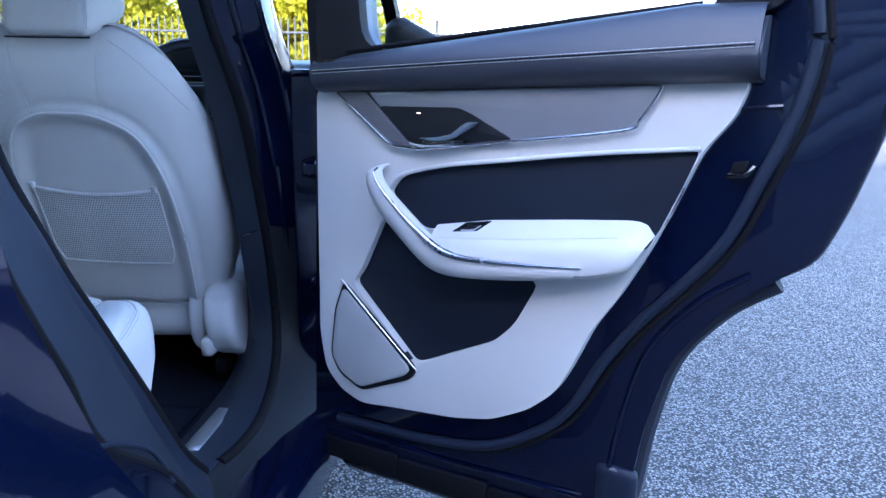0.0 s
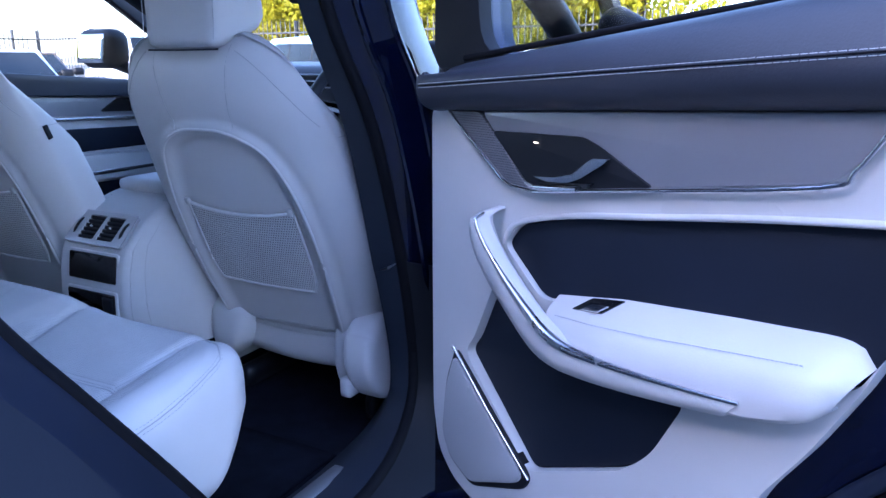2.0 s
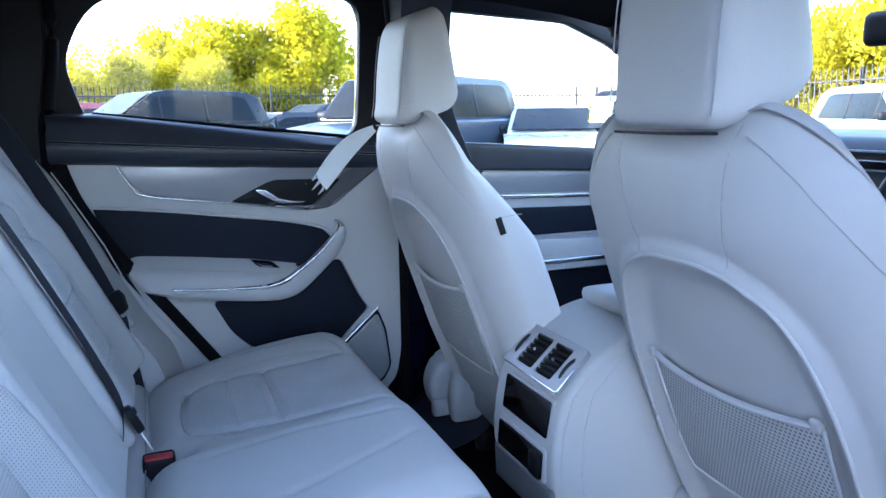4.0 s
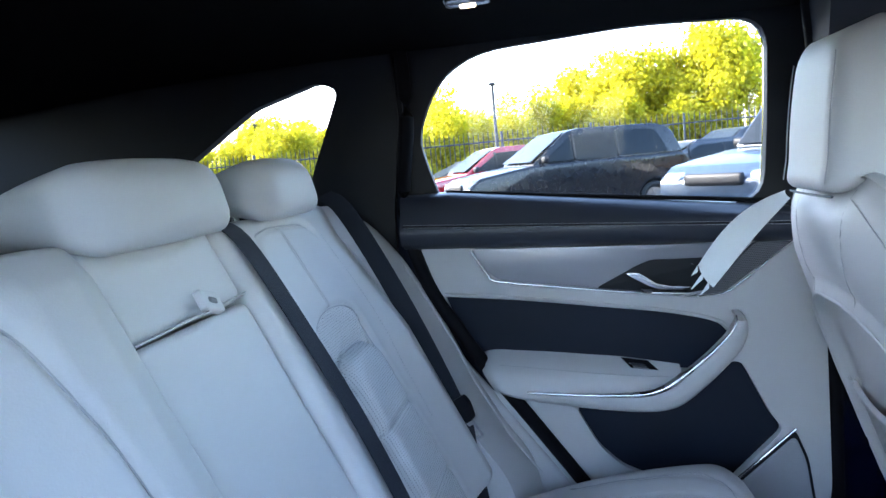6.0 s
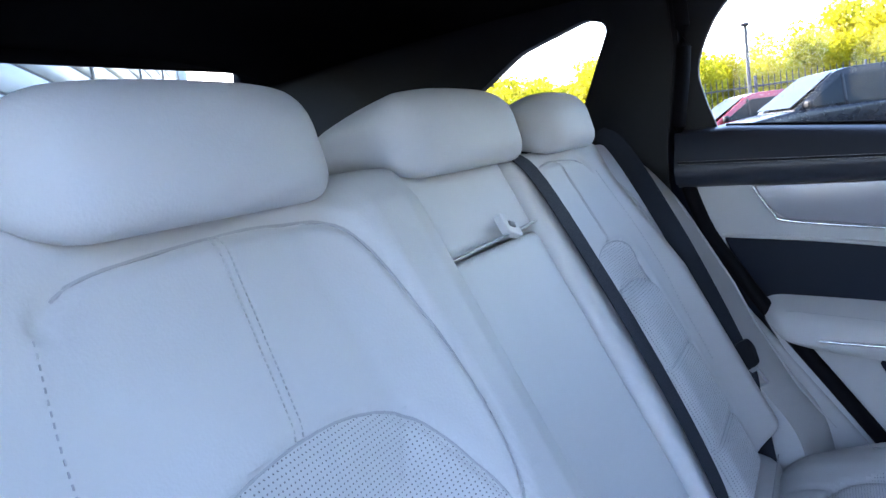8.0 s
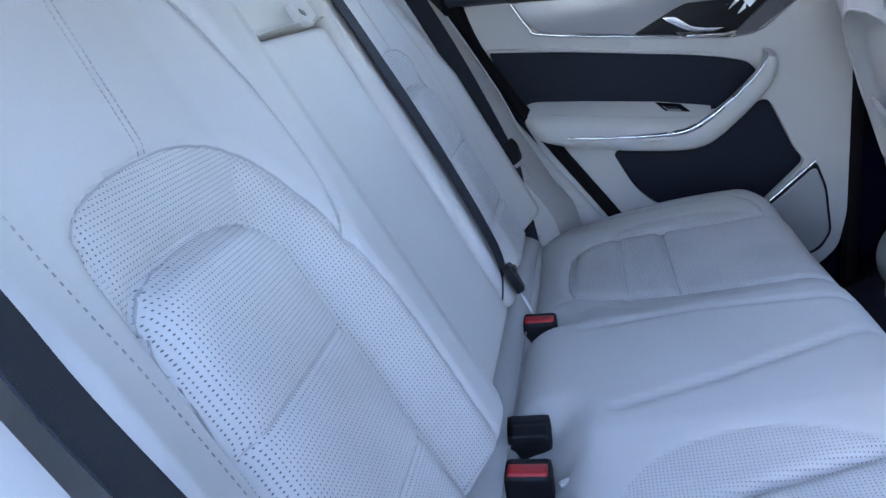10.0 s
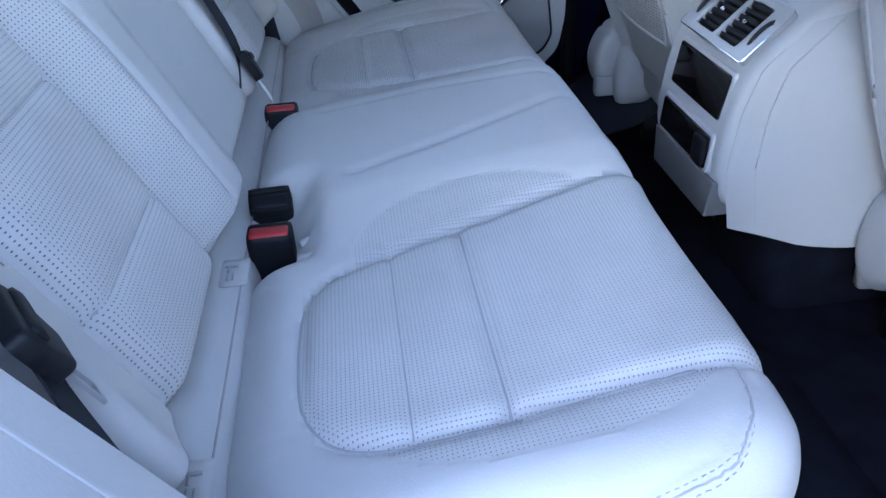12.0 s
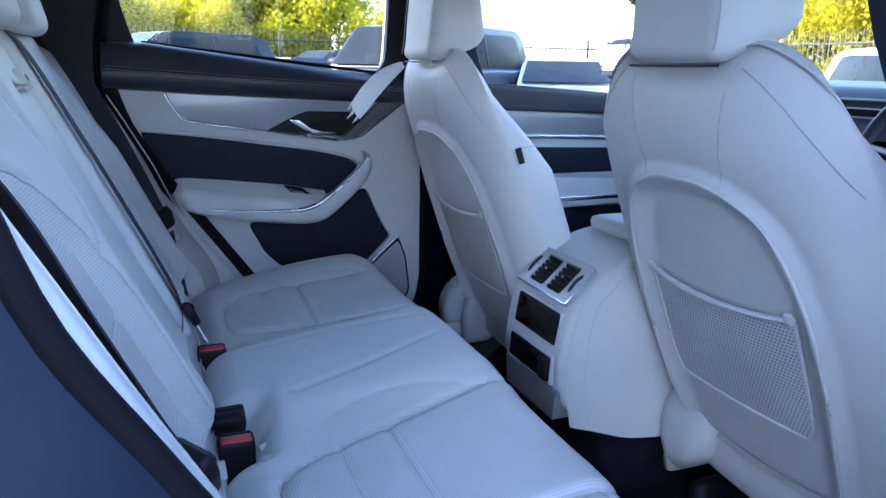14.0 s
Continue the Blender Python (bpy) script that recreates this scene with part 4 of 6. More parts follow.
plate("strap_loop", fillet([(-0.018, -0.010), (0.016, -0.012), (0.024, 0.012), (-0.010, 0.013)], 0.005), -0.004, 0.006, LEATHER, bench, "pale folded pull loop", 0.003, mw=LOOP)
rbox("loop_slot", (0.014, 0.004, 0.007), 0.0015, (0.004, 0.006, 0.0), SHADOW_TRIM, bench, "", 0.004, mw=LOOP)


def rear_headrest(cx, w, h, dep, label, turn=0.0):
    """A wedge: full at the front, thinning and dropping towards the rear."""
    def hw(v):
        v = v.copy()
        t = np.clip(0.5 - v[:, 1] / dep, 0, 1)
        e = np.abs(v[:, 0]) / (w / 2)
        up = np.clip(v[:, 2] / h + 0.5, 0, 1)
        v[:, 2] += up * (-0.026 * t ** 1.6 - 0.008 * e ** 3) + (1 - up) * 0.030 * np.clip(t * 1.6, 0, 1)
        v[:, 1] -= (1 - t) * (0.022 * e ** 3 + 0.014 * v[:, 2] / h)
        v[:, 0] *= 1 - 0.10 * t * t
        return v
    hd = thing("rear_headrest", label, "headrest", group="rear headrests")
    mw = pose(cx, 0.252 - dep / 2, 1.360, 6, 0, turn)
    rbox("pad", (w, dep, h), 0.040, (0, 0, 0), LEATHER, hd, "pale leather headrest pad", 0.009, hw, mw=mw)
    for sx in (-1, 1):
        tube("post", [(cx + sx * 0.06, 0.16, 1.36), (cx + sx * 0.06, 0.18, 1.27)], 0.006, CHROME, hd, "steel headrest post")
    return hd


rear_headrest(0.374, 0.266, 0.108, 0.155, "pale leather outer rear headrest on the bench")
rear_headrest(-0.026, 0.292, 0.106, 0.168, "low pale leather centre rear headrest")
rear_headrest(-0.374, 0.232, 0.106, 0.145, "pale leather outer rear headrest on the bench")
for sx, x0, x1 in ((1, 0.652, 0.744), (-1, -0.618, -0.750)):
    pts = [(0.17, 1.335), (0.265, 1.285), (0.331, 1.206), (0.360, 1.155), (0.418, 1.046), (0.450, 0.970), (0.481, 0.913), (0.512, 0.855), (0.567, 0.780), (0.595, 0.62), (0.30, 0.62), (0.10, 0.90)]
    if sx > 0:
        pts = [(0.17, 1.335), (0.247, 1.285), (0.317, 1.206), (0.344, 1.155), (0.400, 1.046), (0.442, 0.970), (0.475, 0.913), (0.508, 0.855), (0.558, 0.780), (0.592, 0.62), (0.30, 0.62), (0.10, 0.90)]
    ob = thing("seat_side_bolster", "pale leather bolster beside the rear bench", "seat bolster", group="side bolsters")
    pad = plate("pad", fillet(pts, 0.05), x0, x1, LEATHER, ob, "pale leather bolster pad", 0.02, axis="X")
    if sx < 0:
        for v in pad.data.vertices:      # the far pad slopes back towards the bench
            v.co.y -= 0.012 + 0.045 * min(max((v.co.x - x1) / (x0 - x1), 0.0), 1.0)
    else:
        for v in pad.data.vertices:      # the near pad comes forward towards the door
            v.co.y += 0.020 * min(max((v.co.x - x0) / (x1 - x0), 0.0), 1.0)
    tube("seam", [(x0 + sx * 0.034, a + (0.0073 if sx > 0 else 0.0), b) for a, b in pts[2:9]], 0.0016, LEATHER, ob, "", 6)

# ---------------------------------------------------------------- belts and buckles
def belt(pts, w, label, sweep=(1, 0, 0)):
    ob = thing("seat_belt", label, "seat belt", group="rear seat belts")
    p = spline(pts, 6)
    sv = Vector(sweep).normalized()
    rows = [[q - sv * w / 2, q, q + sv * w / 2] for q in p]
    sheet("webbing", rows, WEB, ob, "black woven belt webbing", 0.0016)
    return ob


def on_back(x, z, y=0.0):
    return BACK @ Vector((x, y, z))


b1 = belt([on_back(-0.182, 0.385, -0.012), on_back(-0.188, 0.34, 0.018), on_back(-0.206, 0.18, 0.022), on_back(-0.212, 0.05, 0.022), on_back(-0.200, -0.08, 0.022), on_back(-0.178, -0.165, 0.018), (-0.150, 0.446, 0.795), (-0.138, 0.440, 0.765), (-0.130, 0.430, 0.735)], 0.047, "black centre seat belt lying down the backrest")
b2 = belt([(-0.612, 0.205, 1.345), (-0.606, 0.250, 1.306), (-0.603, 0.342, 1.125), (-0.602, 0.424, 0.923), (-0.596, 0.438, 0.850), (-0.590, 0.452, 0.760), (-0.585, 0.462, 0.690)], 0.041, "black outer seat belt hanging with its tongue", (0.30, 0.90, 0.30))
b3 = belt([on_back(0.648, 0.33, 0.03), on_back(0.625, 0.20, 0.050), on_back(0.619, 0.10, 0.049), on_back(0.608, 0.0, 0.046), on_back(0.603, -0.06, 0.045), on_back(0.614, -0.13, 0.034), on_back(0.632, -0.26, 0.02)], 0.050, "black outer seat belt hanging with its tongue", (0.91, 0.375, 0.175))


def tongue(ob, at, turn=0.0, yaw=0.0):
    m = BACK @ pose(at[0], at[2], at[1], 0, turn, yaw)
    grip = plate("tongue_grip", fillet([(-0.030, 0.022), (0.030, 0.022), (0.032, 0.004), (0.018, -0.026), (-0.018, -0.026), (-0.032, 0.004)], 0.007), -0.004, 0.009, BLACK, ob, "black moulded tongue grip", 0.005, mw=m)
    rbox("grip_bar", (0.050, 0.008, 0.012), 0.0035, (0, 0.009, 0.010), BLACK, grip, "", 0.006)
    plate("tongue_blade", fillet([(-0.012, -0.022), (0.012, -0.022), (0.012, -0.062), (-0.012, -0.062)], 0.005), -0.0012, 0.0012, BEZEL, ob, "steel tongue blade", 0, mw=m, holes=[fillet([(-0.007, -0.034), (0.007, -0.034), (0.007, -0.058), (-0.007, -0.058)], 0.002)])


tongue(b2, (-0.597, -0.088, 0.032), -10, 62)
tongue(b3, (0.608, -0.066, 0.048), 14, 30)
tongue(b1, (-0.170, -0.188, 0.022), -14, 10)


def buckle(x, y, z, turn, tip, label, button=True):
    ob = thing("belt_buckle", label, "belt buckle", group="belt buckles", mw=pose(x, y, z, tip, 0, turn))
    shell = rbox("housing", (0.052, 0.034, 0.085), 0.004, (0, 0, -0.025), BLACK, ob, "black plastic buckle housing", 0.008)
    rbox("release_button" if button else "cap", (0.044, 0.019, 0.010), 0.002, (0, -0.006, 0.0150), RED if button else BLACK, shell, "red release button" if button else "black cap", 0.005)
    rbox("slot", (0.044, 0.006, 0.006), 0.001, (0, 0.011, 0.0155), BLACK, shell, "", 0.004)
    return ob


buckle(-0.172, 0.497, 0.744, 90, 0, "black belt buckle with a red button in the cushion")
buckle(0.200, 0.502, 0.745, 90, 0, "black belt buckle with a red button in the cushion")
buckle(0.120, 0.498, 0.750, 93, 30, "black belt buckle leaning in the cushion", False)

for bx in (0.214, -0.150):
    ring = thing("buckle_cuff", "pale leather cuff round a belt buckle", "buckle cuff", group="buckle cuffs")
    pts = [Vector((bx + 0.018 * math.sin(a), 0.546 + 0.020 * math.cos(a), 0.741 + 0.005 * math.cos(a))) for a in [math.pi * (-0.7 + 1.4 * k / 16) for k in range(17)]]
    tube("cuff", pts, 0.0045, LEATHER, ring, "pale folded leather edge", 8)

# isofix cover between cushion and back
cover = thing("isofix_cover", "pale strip between cushion and backrest with a child-seat mark", "seat cover")
rbox("strip", (1.24, 0.110, 0.10), 0.040, (0.0, 0.430, 0.702), LEATHER, cover, "pale leather filler strip", 0.02)
rbox("label", (0.05, 0.034, 0.002), 0.001, (0.262, 0.466, 0.7498), LEATHER, cover, "pale label with grey marks", 0.01)
rbox("label", (0.05, 0.034, 0.002), 0.001, (0.545, 0.462, 0.7498), LEATHER, cover, "pale label with grey marks", 0.01)
tube("gap", [(-0.60, 0.4755, 0.746), (0.60, 0.4755, 0.746)], 0.0012, SEAM, cover, "", 5)
for lx in (0.262, 0.545):
  for dx, dy, a, b in ((-0.010, 0.0, 0.004, 0.014), (-0.004, -0.003, 0.010, 0.003), (0.010, 0.003, 0.012, 0.002), (0.010, -0.003, 0.012, 0.002)):
    rbox("mark", (a, b, 0.001), 0.0003, (lx + dx, 0.464 + dy, 0.752), SEAM, cover, "grey printed mark", 0.004)

# ---------------------------------------------------------------- centre console
CX = -0.060
console = thing("centre_console", "pale centre console with rear air vents and cubbies", "car console")
side = [(1.30, 0.60), (1.140, 0.625), (1.122, 0.655), (1.115, 0.70), (1.122, 0.78), (1.140, 0.842), (1.205, 0.902), (1.27, 0.935), (1.36, 0.950), (2.0, 0.93), (2.05, 0.60)]
plate("body", fillet(side, 0.03), CX - 0.116, CX + 0.116, TRIM, console, "pale moulded console body", 0.016, axis="X")
SIDE_Y, SIDE_Z = [1.132, 1.120, 1.115, 1.122, 1.140, 1.170, 1.205, 1.27], [0.60, 0.655, 0.70, 0.78, 0.842, 0.872, 0.902, 0.930]


def flare(y, z):
    """Half width of the console's side, opening forward from its rear edge."""
    t = min(max((y - np.interp(z, SIDE_Z, SIDE_Y)) / 0.20, 0.0), 1.0)
    return 0.110 + 0.012 * min(t / 0.12, 1.0) ** 0.5 + 0.050 * t * t * (3 - 2 * t) - 0.018 * max(0.0, (z - 0.88) / 0.05)


for sx in (-1, 1):
    rows = []
    for k in range(23):
        f = k / 22
        row = []
        for j in range(27):
            g = (j / 26) ** 1.7
            low = 0.598 - 0.024 * min(g * 7, 1.0)
            z = low + (0.928 - low) * f
            y = float(np.interp(z, SIDE_Z, SIDE_Y)) + 0.012 + g * 0.72
            row.append((CX + sx * flare(y, z), y, z))
        rows.append(row)
    sheet("side_panel", rows, TRIM, console, "pale moulded side panel", 0.006)
    rows = [[(CX + sx * w, y, zz) for w, zz in ((0.09, 0.934), (0.096, 0.936), (0.104, 0.932), (flare(y, 0.925), 0.924))] for y in np.linspace(1.272, 1.96, 12)]
    sheet("side_ledge", rows, TRIM, console, "", 0.004)
plate("plinth", fillet([(-0.104, 0.608), (0.100, 0.608), (0.110, 0.672), (-0.110, 0.672)], 0.006), 1.16, 1.1135, SHADOW_TRIM, console, "darker grey lower plinth", 0.008, mw=pose(CX, 0, 0))
rbox("tunnel", (0.24, 0.85, 0.22), 0.05, (CX, 1.66, 0.50), CARPET, console, "black carpeted tunnel", 0.04)
rbox("lid", (0.215, 0.40, 0.035), 0.015, (CX, 1.50, 0.957), LEATHER, console, "pale leather armrest lid", 0.02)
VENT = Matrix.Translation((CX, 1.1675, 0.8715)) @ Euler((radians(43), 0, 0)).to_matrix().to_4x4()


def vent_unit(m):
    """Two outlets in a pale bezel with a thin bright rim, tabs and thumb wheels."""
    rim = fillet([(-0.100, -0.046), (0.100, -0.046), (0.096, 0.046), (-0.096, 0.046)], 0.008)
    gap = [fillet([(sx * 0.034 - 0.029, -0.034), (sx * 0.034 + 0.029, -0.034), (sx * 0.034 + 0.029, 0.034), (sx * 0.034 - 0.029, 0.034)], 0.005) for sx in (-1, 1)]
    vent = plate("vent_frame", rim, 0.0, 0.010, BEZEL, console, "pale satin vent bezel", 0.002, axis="Z", mw=m, holes=gap)
    tube("vent_rim", [(q.x, q.y, 0.009) for q in rim] + [(rim[0].x, rim[0].y, 0.009)], 0.0011, CHROME, vent, "thin chrome rim", 6)
    for sx, hole in zip((-1, 1), gap):
        let = plate("outlet", hole, 0.0003, 0.0012, BLACK, console, "black air outlet", 0, axis="Z", mw=m)
        for k in range(6):
            v, f = box_arrays((0.057, 0.0085, 0.0014), 0.0006, 0.006)
            link_mesh("slat", v, f, BLACK, let, "", True, pose(sx * 0.034, -0.028 + 0.0112 * k, 0.0065, 24))
        rbox("vent_tab", (0.010, 0.006, 0.005), 0.0015, (sx * 0.034, 0.001, 0.0115), CHROME, let, "chrome vent tab", 0.004)
        tube("thumb_wheel", [(sx * 0.081, 0.022 * math.cos(a), 0.006 + 0.007 * math.sin(a)) for a in [math.pi * q / 8 for q in range(9)]], 0.0032, BLACK, console, "black thumb wheel", 6, mw=m)
        tube("wheel_edge", [(sx * 0.0855, 0.020 * math.cos(a), 0.0065 + 0.006 * math.sin(a)) for a in [math.pi * q / 8 for q in range(9)]], 0.0012, CHROME, console, "", 5, mw=m)


vent_unit(VENT)
for lo, hi, wd, lab in ((0.756, 0.822, 0.084, "dark open cubby"), (0.682, 0.733, 0.084, "black socket panel")):
    CON = pose(CX, 1.126 if lo > 0.74 else 1.116, lo, -9 if lo > 0.74 else -4)
    hi, lo = hi - lo, 0.0
    plate("cubby_frame", fillet([(-wd - 0.006, lo - 0.006), (wd + 0.006, lo - 0.006), (wd + 0.006, hi + 0.006), (-wd - 0.006, hi + 0.006)], 0.008), 0.004, -0.006, TRIM, console, "", 0.003, mw=CON)
    plate("cubby", fillet([(-wd, lo), (wd, lo), (wd, hi), (-wd, hi)], 0.006), -0.004, -0.0085, PIANO, console, lab, 0.002, mw=CON)
rbox("socket_flap", (0.036, 0.010, 0.044), 0.004, (CX + 0.062, 1.109, 0.704), BLACK, console, "black socket flap", 0.008)

for sx in (-1, 1):
    line = []
    for z in np.linspace(0.905, 0.60, 16):
        y = float(np.interp(z, SIDE_Z, SIDE_Y)) + 0.052 - 0.012 * (z - 0.60) / 0.3
        line.append((CX + sx * (flare(y, z) + 0.0012), y, z))
    tube("side_seam", line, 0.0010, TRIM, console, "", 5)
# ---------------------------------------------------------------- car body: floor, sill, pillars, roof
body = thing("body_shell", "dark blue five-door car body with black cabin lining", "car body", kind="structure")
plate("cabin_floor", [(-0.80, -0.9), (0.80, -0.9), (0.80, 3.0), (-0.80, 3.0)], 0.36, FLOOR, CARPET, body, "black carpeted floor", 0, axis="Z")
for sx in (-1, 1):
    rbox("floor_mat", (0.44, 0.42, 0.012), 0.005, (sx * 0.36, 0.99 if sx > 0 else 0.97, FLOOR + 0.005), CARPET, body, "black carpet floor mat", 0.03)
for sx in (-1, 1):
    rbox("sill", (0.16, 2.1, 0.16), 0.04, (sx * 0.845, 1.62, 0.385), PAINT, body, "dark blue door sill", 0.03)
    rbox("sill_cover", (0.20, 1.36, 0.05), 0.02, (sx * 0.735, 2.07, 0.462), LINING, body, "dark grey sill cover", 0.03)
rbox("tread_plate", (0.036, 0.19, 0.006), 0.002, (0.690, 0.985, 0.4885), ALU, body, "brushed metal tread plate", 0.02)
# curves of the door opening, from the cabin edge outwards: (y, z) on planes of growing x
OPENING = [(0.750, [(0.34, 1.66), (0.345, 1.48), (0.322, 1.30), (0.354, 1.15), (0.415, 1.04), (0.460, 0.97), (0.518, 0.89), (0.628, 0.735), (0.735, 0.58), (0.82, 0.49)]),
           (0.800, [(0.32, 1.67), (0.315, 1.48), (0.262, 1.29), (0.285, 1.12), (0.355, 1.03), (0.40, 0.955), (0.46, 0.87), (0.56, 0.71), (0.665, 0.56), (0.75, 0.47)]),
           (0.870, [(0.30, 1.67), (0.285, 1.47), (0.14, 1.275), (0.18, 1.09), (0.22, 1.00), (0.262, 0.925), (0.312, 0.825), (0.455, 0.705), (0.60, 0.52), (0.70, 0.42)]),
           (0.945, [(0.29, 1.66), (0.265, 1.46), (0.05, 1.275), (0.09, 1.07), (0.135, 0.985), (0.175, 0.905), (0.25, 0.80), (0.36, 0.66), (0.46, 0.50), (0.56, 0.40)])]
# the lining that sweeps from the middle pillar into the sill: its cabin edge, crown and door edge
SWEEP = [[(0.64, 1.33, 0.85), (0.645, 1.365, 0.66), (0.632, 1.36, 0.54), (0.617, 1.28, 0.465), (0.610, 1.16, 0.44), (0.610, 1.06, 0.433), (0.602, 0.90, 0.428), (0.60, 0.60, 0.425)],
         [(0.664, 1.285, 0.85), (0.670, 1.315, 0.67), (0.668, 1.302, 0.56), (0.660, 1.235, 0.497), (0.656, 1.12, 0.470), (0.656, 1.01, 0.465), (0.650, 0.85, 0.465), (0.645, 0.60, 0.465)],
         [(0.68, 1.236, 0.85), (0.693, 1.262, 0.68), (0.700, 1.248, 0.58), (0.702, 1.185, 0.518), (0.703, 1.08, 0.490), (0.702, 0.95, 0.485), (0.696, 0.80, 0.485), (0.690, 0.60, 0.485)],
         [(0.712, 1.232, 0.86), (0.722, 1.258, 0.68), (0.732, 1.238, 0.582), (0.740, 1.165, 0.520), (0.744, 1.06, 0.492), (0.741, 0.94, 0.487), (0.732, 0.82, 0.487), (0.725, 0.60, 0.487)],
         [(0.738, 1.236, 0.88), (0.747, 1.262, 0.68), (0.758, 1.234, 0.582), (0.771, 1.150, 0.518), (0.781, 1.04, 0.489), (0.778, 0.94, 0.483), (0.764, 0.86, 0.483), (0.758, 0.60, 0.483)]]
FLANGE = [[(x, y, z) for x, y, z in SWEEP[4]], [(0.785, 1.262, 0.87), (0.790, 1.270, 0.68), (0.800, 1.235, 0.565), (0.812, 1.15, 0.498), (0.820, 1.04, 0.470), (0.818, 0.94, 0.464), (0.805, 0.86, 0.462), (0.80, 0.60, 0.462)],
          [(0.85, 1.33, 0.86), (0.86, 1.34, 0.66), (0.875, 1.30, 0.54), (0.89, 1.18, 0.460), (0.90, 1.04, 0.44), (0.90, 0.94, 0.435), (0.90, 0.86, 0.435), (0.90, 0.60, 0.435)]]
PILLAR = [[(0.56, 1.20, 1.62), (0.59, 1.20, 1.36), (0.61, 1.28, 1.15), (0.64, 1.33, 0.85), (0.65, 1.35, 0.66), (0.65, 1.35, 0.44)],
          [(0.59, 1.09, 1.62), (0.63, 1.10, 1.36), (0.646, 1.195, 1.15), (0.68, 1.236, 0.85), (0.69, 1.26, 0.66), (0.69, 1.24, 0.44)],
          [(0.641, 1.064, 1.63), (0.681, 1.105, 1.35), (0.717, 1.18, 1.14), (0.738, 1.236, 0.88), (0.741, 1.264, 0.62), (0.738, 1.24, 0.44)],
          [(0.74, 1.12, 1.64), (0.775, 1.16, 1.35), (0.80, 1.22, 1.19), (0.82, 1.29, 0.88), (0.83, 1.33, 0.62), (0.83, 1.33, 0.42)],
          [(0.745, 1.16, 1.64), (0.784, 1.19, 1.35), (0.815, 1.25, 1.17), (0.89, 1.40, 0.88), (0.90, 1.42, 0.62), (0.90, 1.42, 0.42)],
          [(0.735, 1.22, 1.64), (0.772, 1.26, 1.35), (0.815, 1.34, 1.17), (0.89, 1.50, 0.88), (0.90, 1.52, 0.62), (0.90, 1.52, 0.42)]]
QWIN = [(-0.22, 1.36), (-0.135, 1.427), (0.021, 1.526), (0.170, 1.568), (0.212, 1.548), (0.130, 1.36)]
for sx in (-1, 1):
    rings = [[(sx * x, q.x, q.y) for q in spline([Vector((a, b, 0)) for a, b in pts], 5)] for x, pts in OPENING]
    mid = [[tuple(Vector(p) * (1 - t) + Vector(q) * t) for p, q in zip(rings[1], rings[2])] for t in (0.0, 0.33, 0.66, 1.0)]
    lip = [[tuple(Vector(p) * (1 - t) + Vector(q) * t + Vector((0, 0.55, 0.45)) * 0.008 * math.sin(math.pi * t) ** 0.8) for p, q in zip(rings[0], rings[1])] for t in (0.0, 0.15, 0.35, 0.6, 0.8, 1.0)]
    sheet("opening_lip", lip, LIP, body, "dark blue door opening lip", 0.004)
    sheet("shut_face", mid, SHUT, body, "matt charcoal shut moulding", 0.004)
    sheet("shut_edge", [rings[2], rings[3]], PAINT, body, "dark blue painted shut edge", 0.004)
    tube("door_seal", [(a if sx > 0 else a + 0.010, b - 0.004 if sx > 0 else b + 0.006, d) for a, b, d in rings[0]], 0.011 if sx > 0 else 0.014, RUBBER, body, "black rubber door seal", 10)
    tube("outer_seal", rings[2], 0.006, RUBBER, body, "", 8)
    tube("moulding_edge", spline([(sx * 0.874, 0.300, 0.830), (sx * 0.872, 0.350, 0.806), (sx * 0.872, 0.415, 0.760), (sx * 0.872, 0.462, 0.690)], 6), 0.0035, LIP, body, "thin moulding edge", 8)
    skin = [q for q in OPENING[3][1]] + [(0.44, 0.40), (0.42, 0.55), (0.34, 0.70), (0.20, 0.81), (0.0, 0.85), (-0.20, 0.81), (-0.36, 0.68), (-0.43, 0.50), (-0.45, 0.40), (-1.16, 0.42), (-1.20, 0.75), (-1.10, 1.18), (-0.62, 1.60)]
    plate("quarter_panel", fillet(skin, 0.01), sx * 0.915, sx * 0.955, PAINT, body, "dark blue rear quarter panel", 0.012, axis="X", holes=[fillet([(a * 1.25 - 0.06, 1.46 + (b - 1.46) * 1.22 + 0.012) for a, b in QWIN], 0.02)])
    lining = [(0.325, 1.67), (0.330, 1.48), (0.305, 1.30), (0.300, 1.20), (0.10, 1.20), (-0.9, 1.15), (-1.0, 1.45), (-0.6, 1.66)]
    plate("pillar_lining", fillet(lining, 0.01), sx * 0.785, sx * 0.752, BLACK, body, "black pillar lining", 0.008, axis="X", holes=[fillet(QWIN, 0.02)])
    g = plate("quarter_glass", fillet(QWIN, 0.02), sx * 0.83, sx * 0.834, GLASS, body, "quarter window glass", 0, axis="X")
    g.visible_shadow = False
    plate("side_lining", [(0.40, 0.60), (0.10, 0.60), (-0.4, 0.6), (-0.4, 1.19), (0.30, 1.19), (0.32, 1.12), (0.38, 1.04), (0.43, 0.97), (0.49, 0.89), (0.60, 0.74), (0.70, 0.60)], sx * 0.760, sx * 0.742, LEATHER, body, "pale side lining", 0.01, axis="X")
    def bent(rows):
        return [[(sx * q.x, q.y, q.z) for q in spline([Vector(p) for p in r], 5)] for r in rows]
    sheet("middle_pillar_lining", bent([r[:4] for r in PILLAR[:3]]), LINING, body, "dark grey pillar lining", 0.006)
    sheet("sill_lining", bent(SWEEP), LINING, body, "dark grey scuffed sill lining", 0.005)
    sheet("sill_flange", bent(FLANGE), BLACK, body, "black sill flange", 0.004)
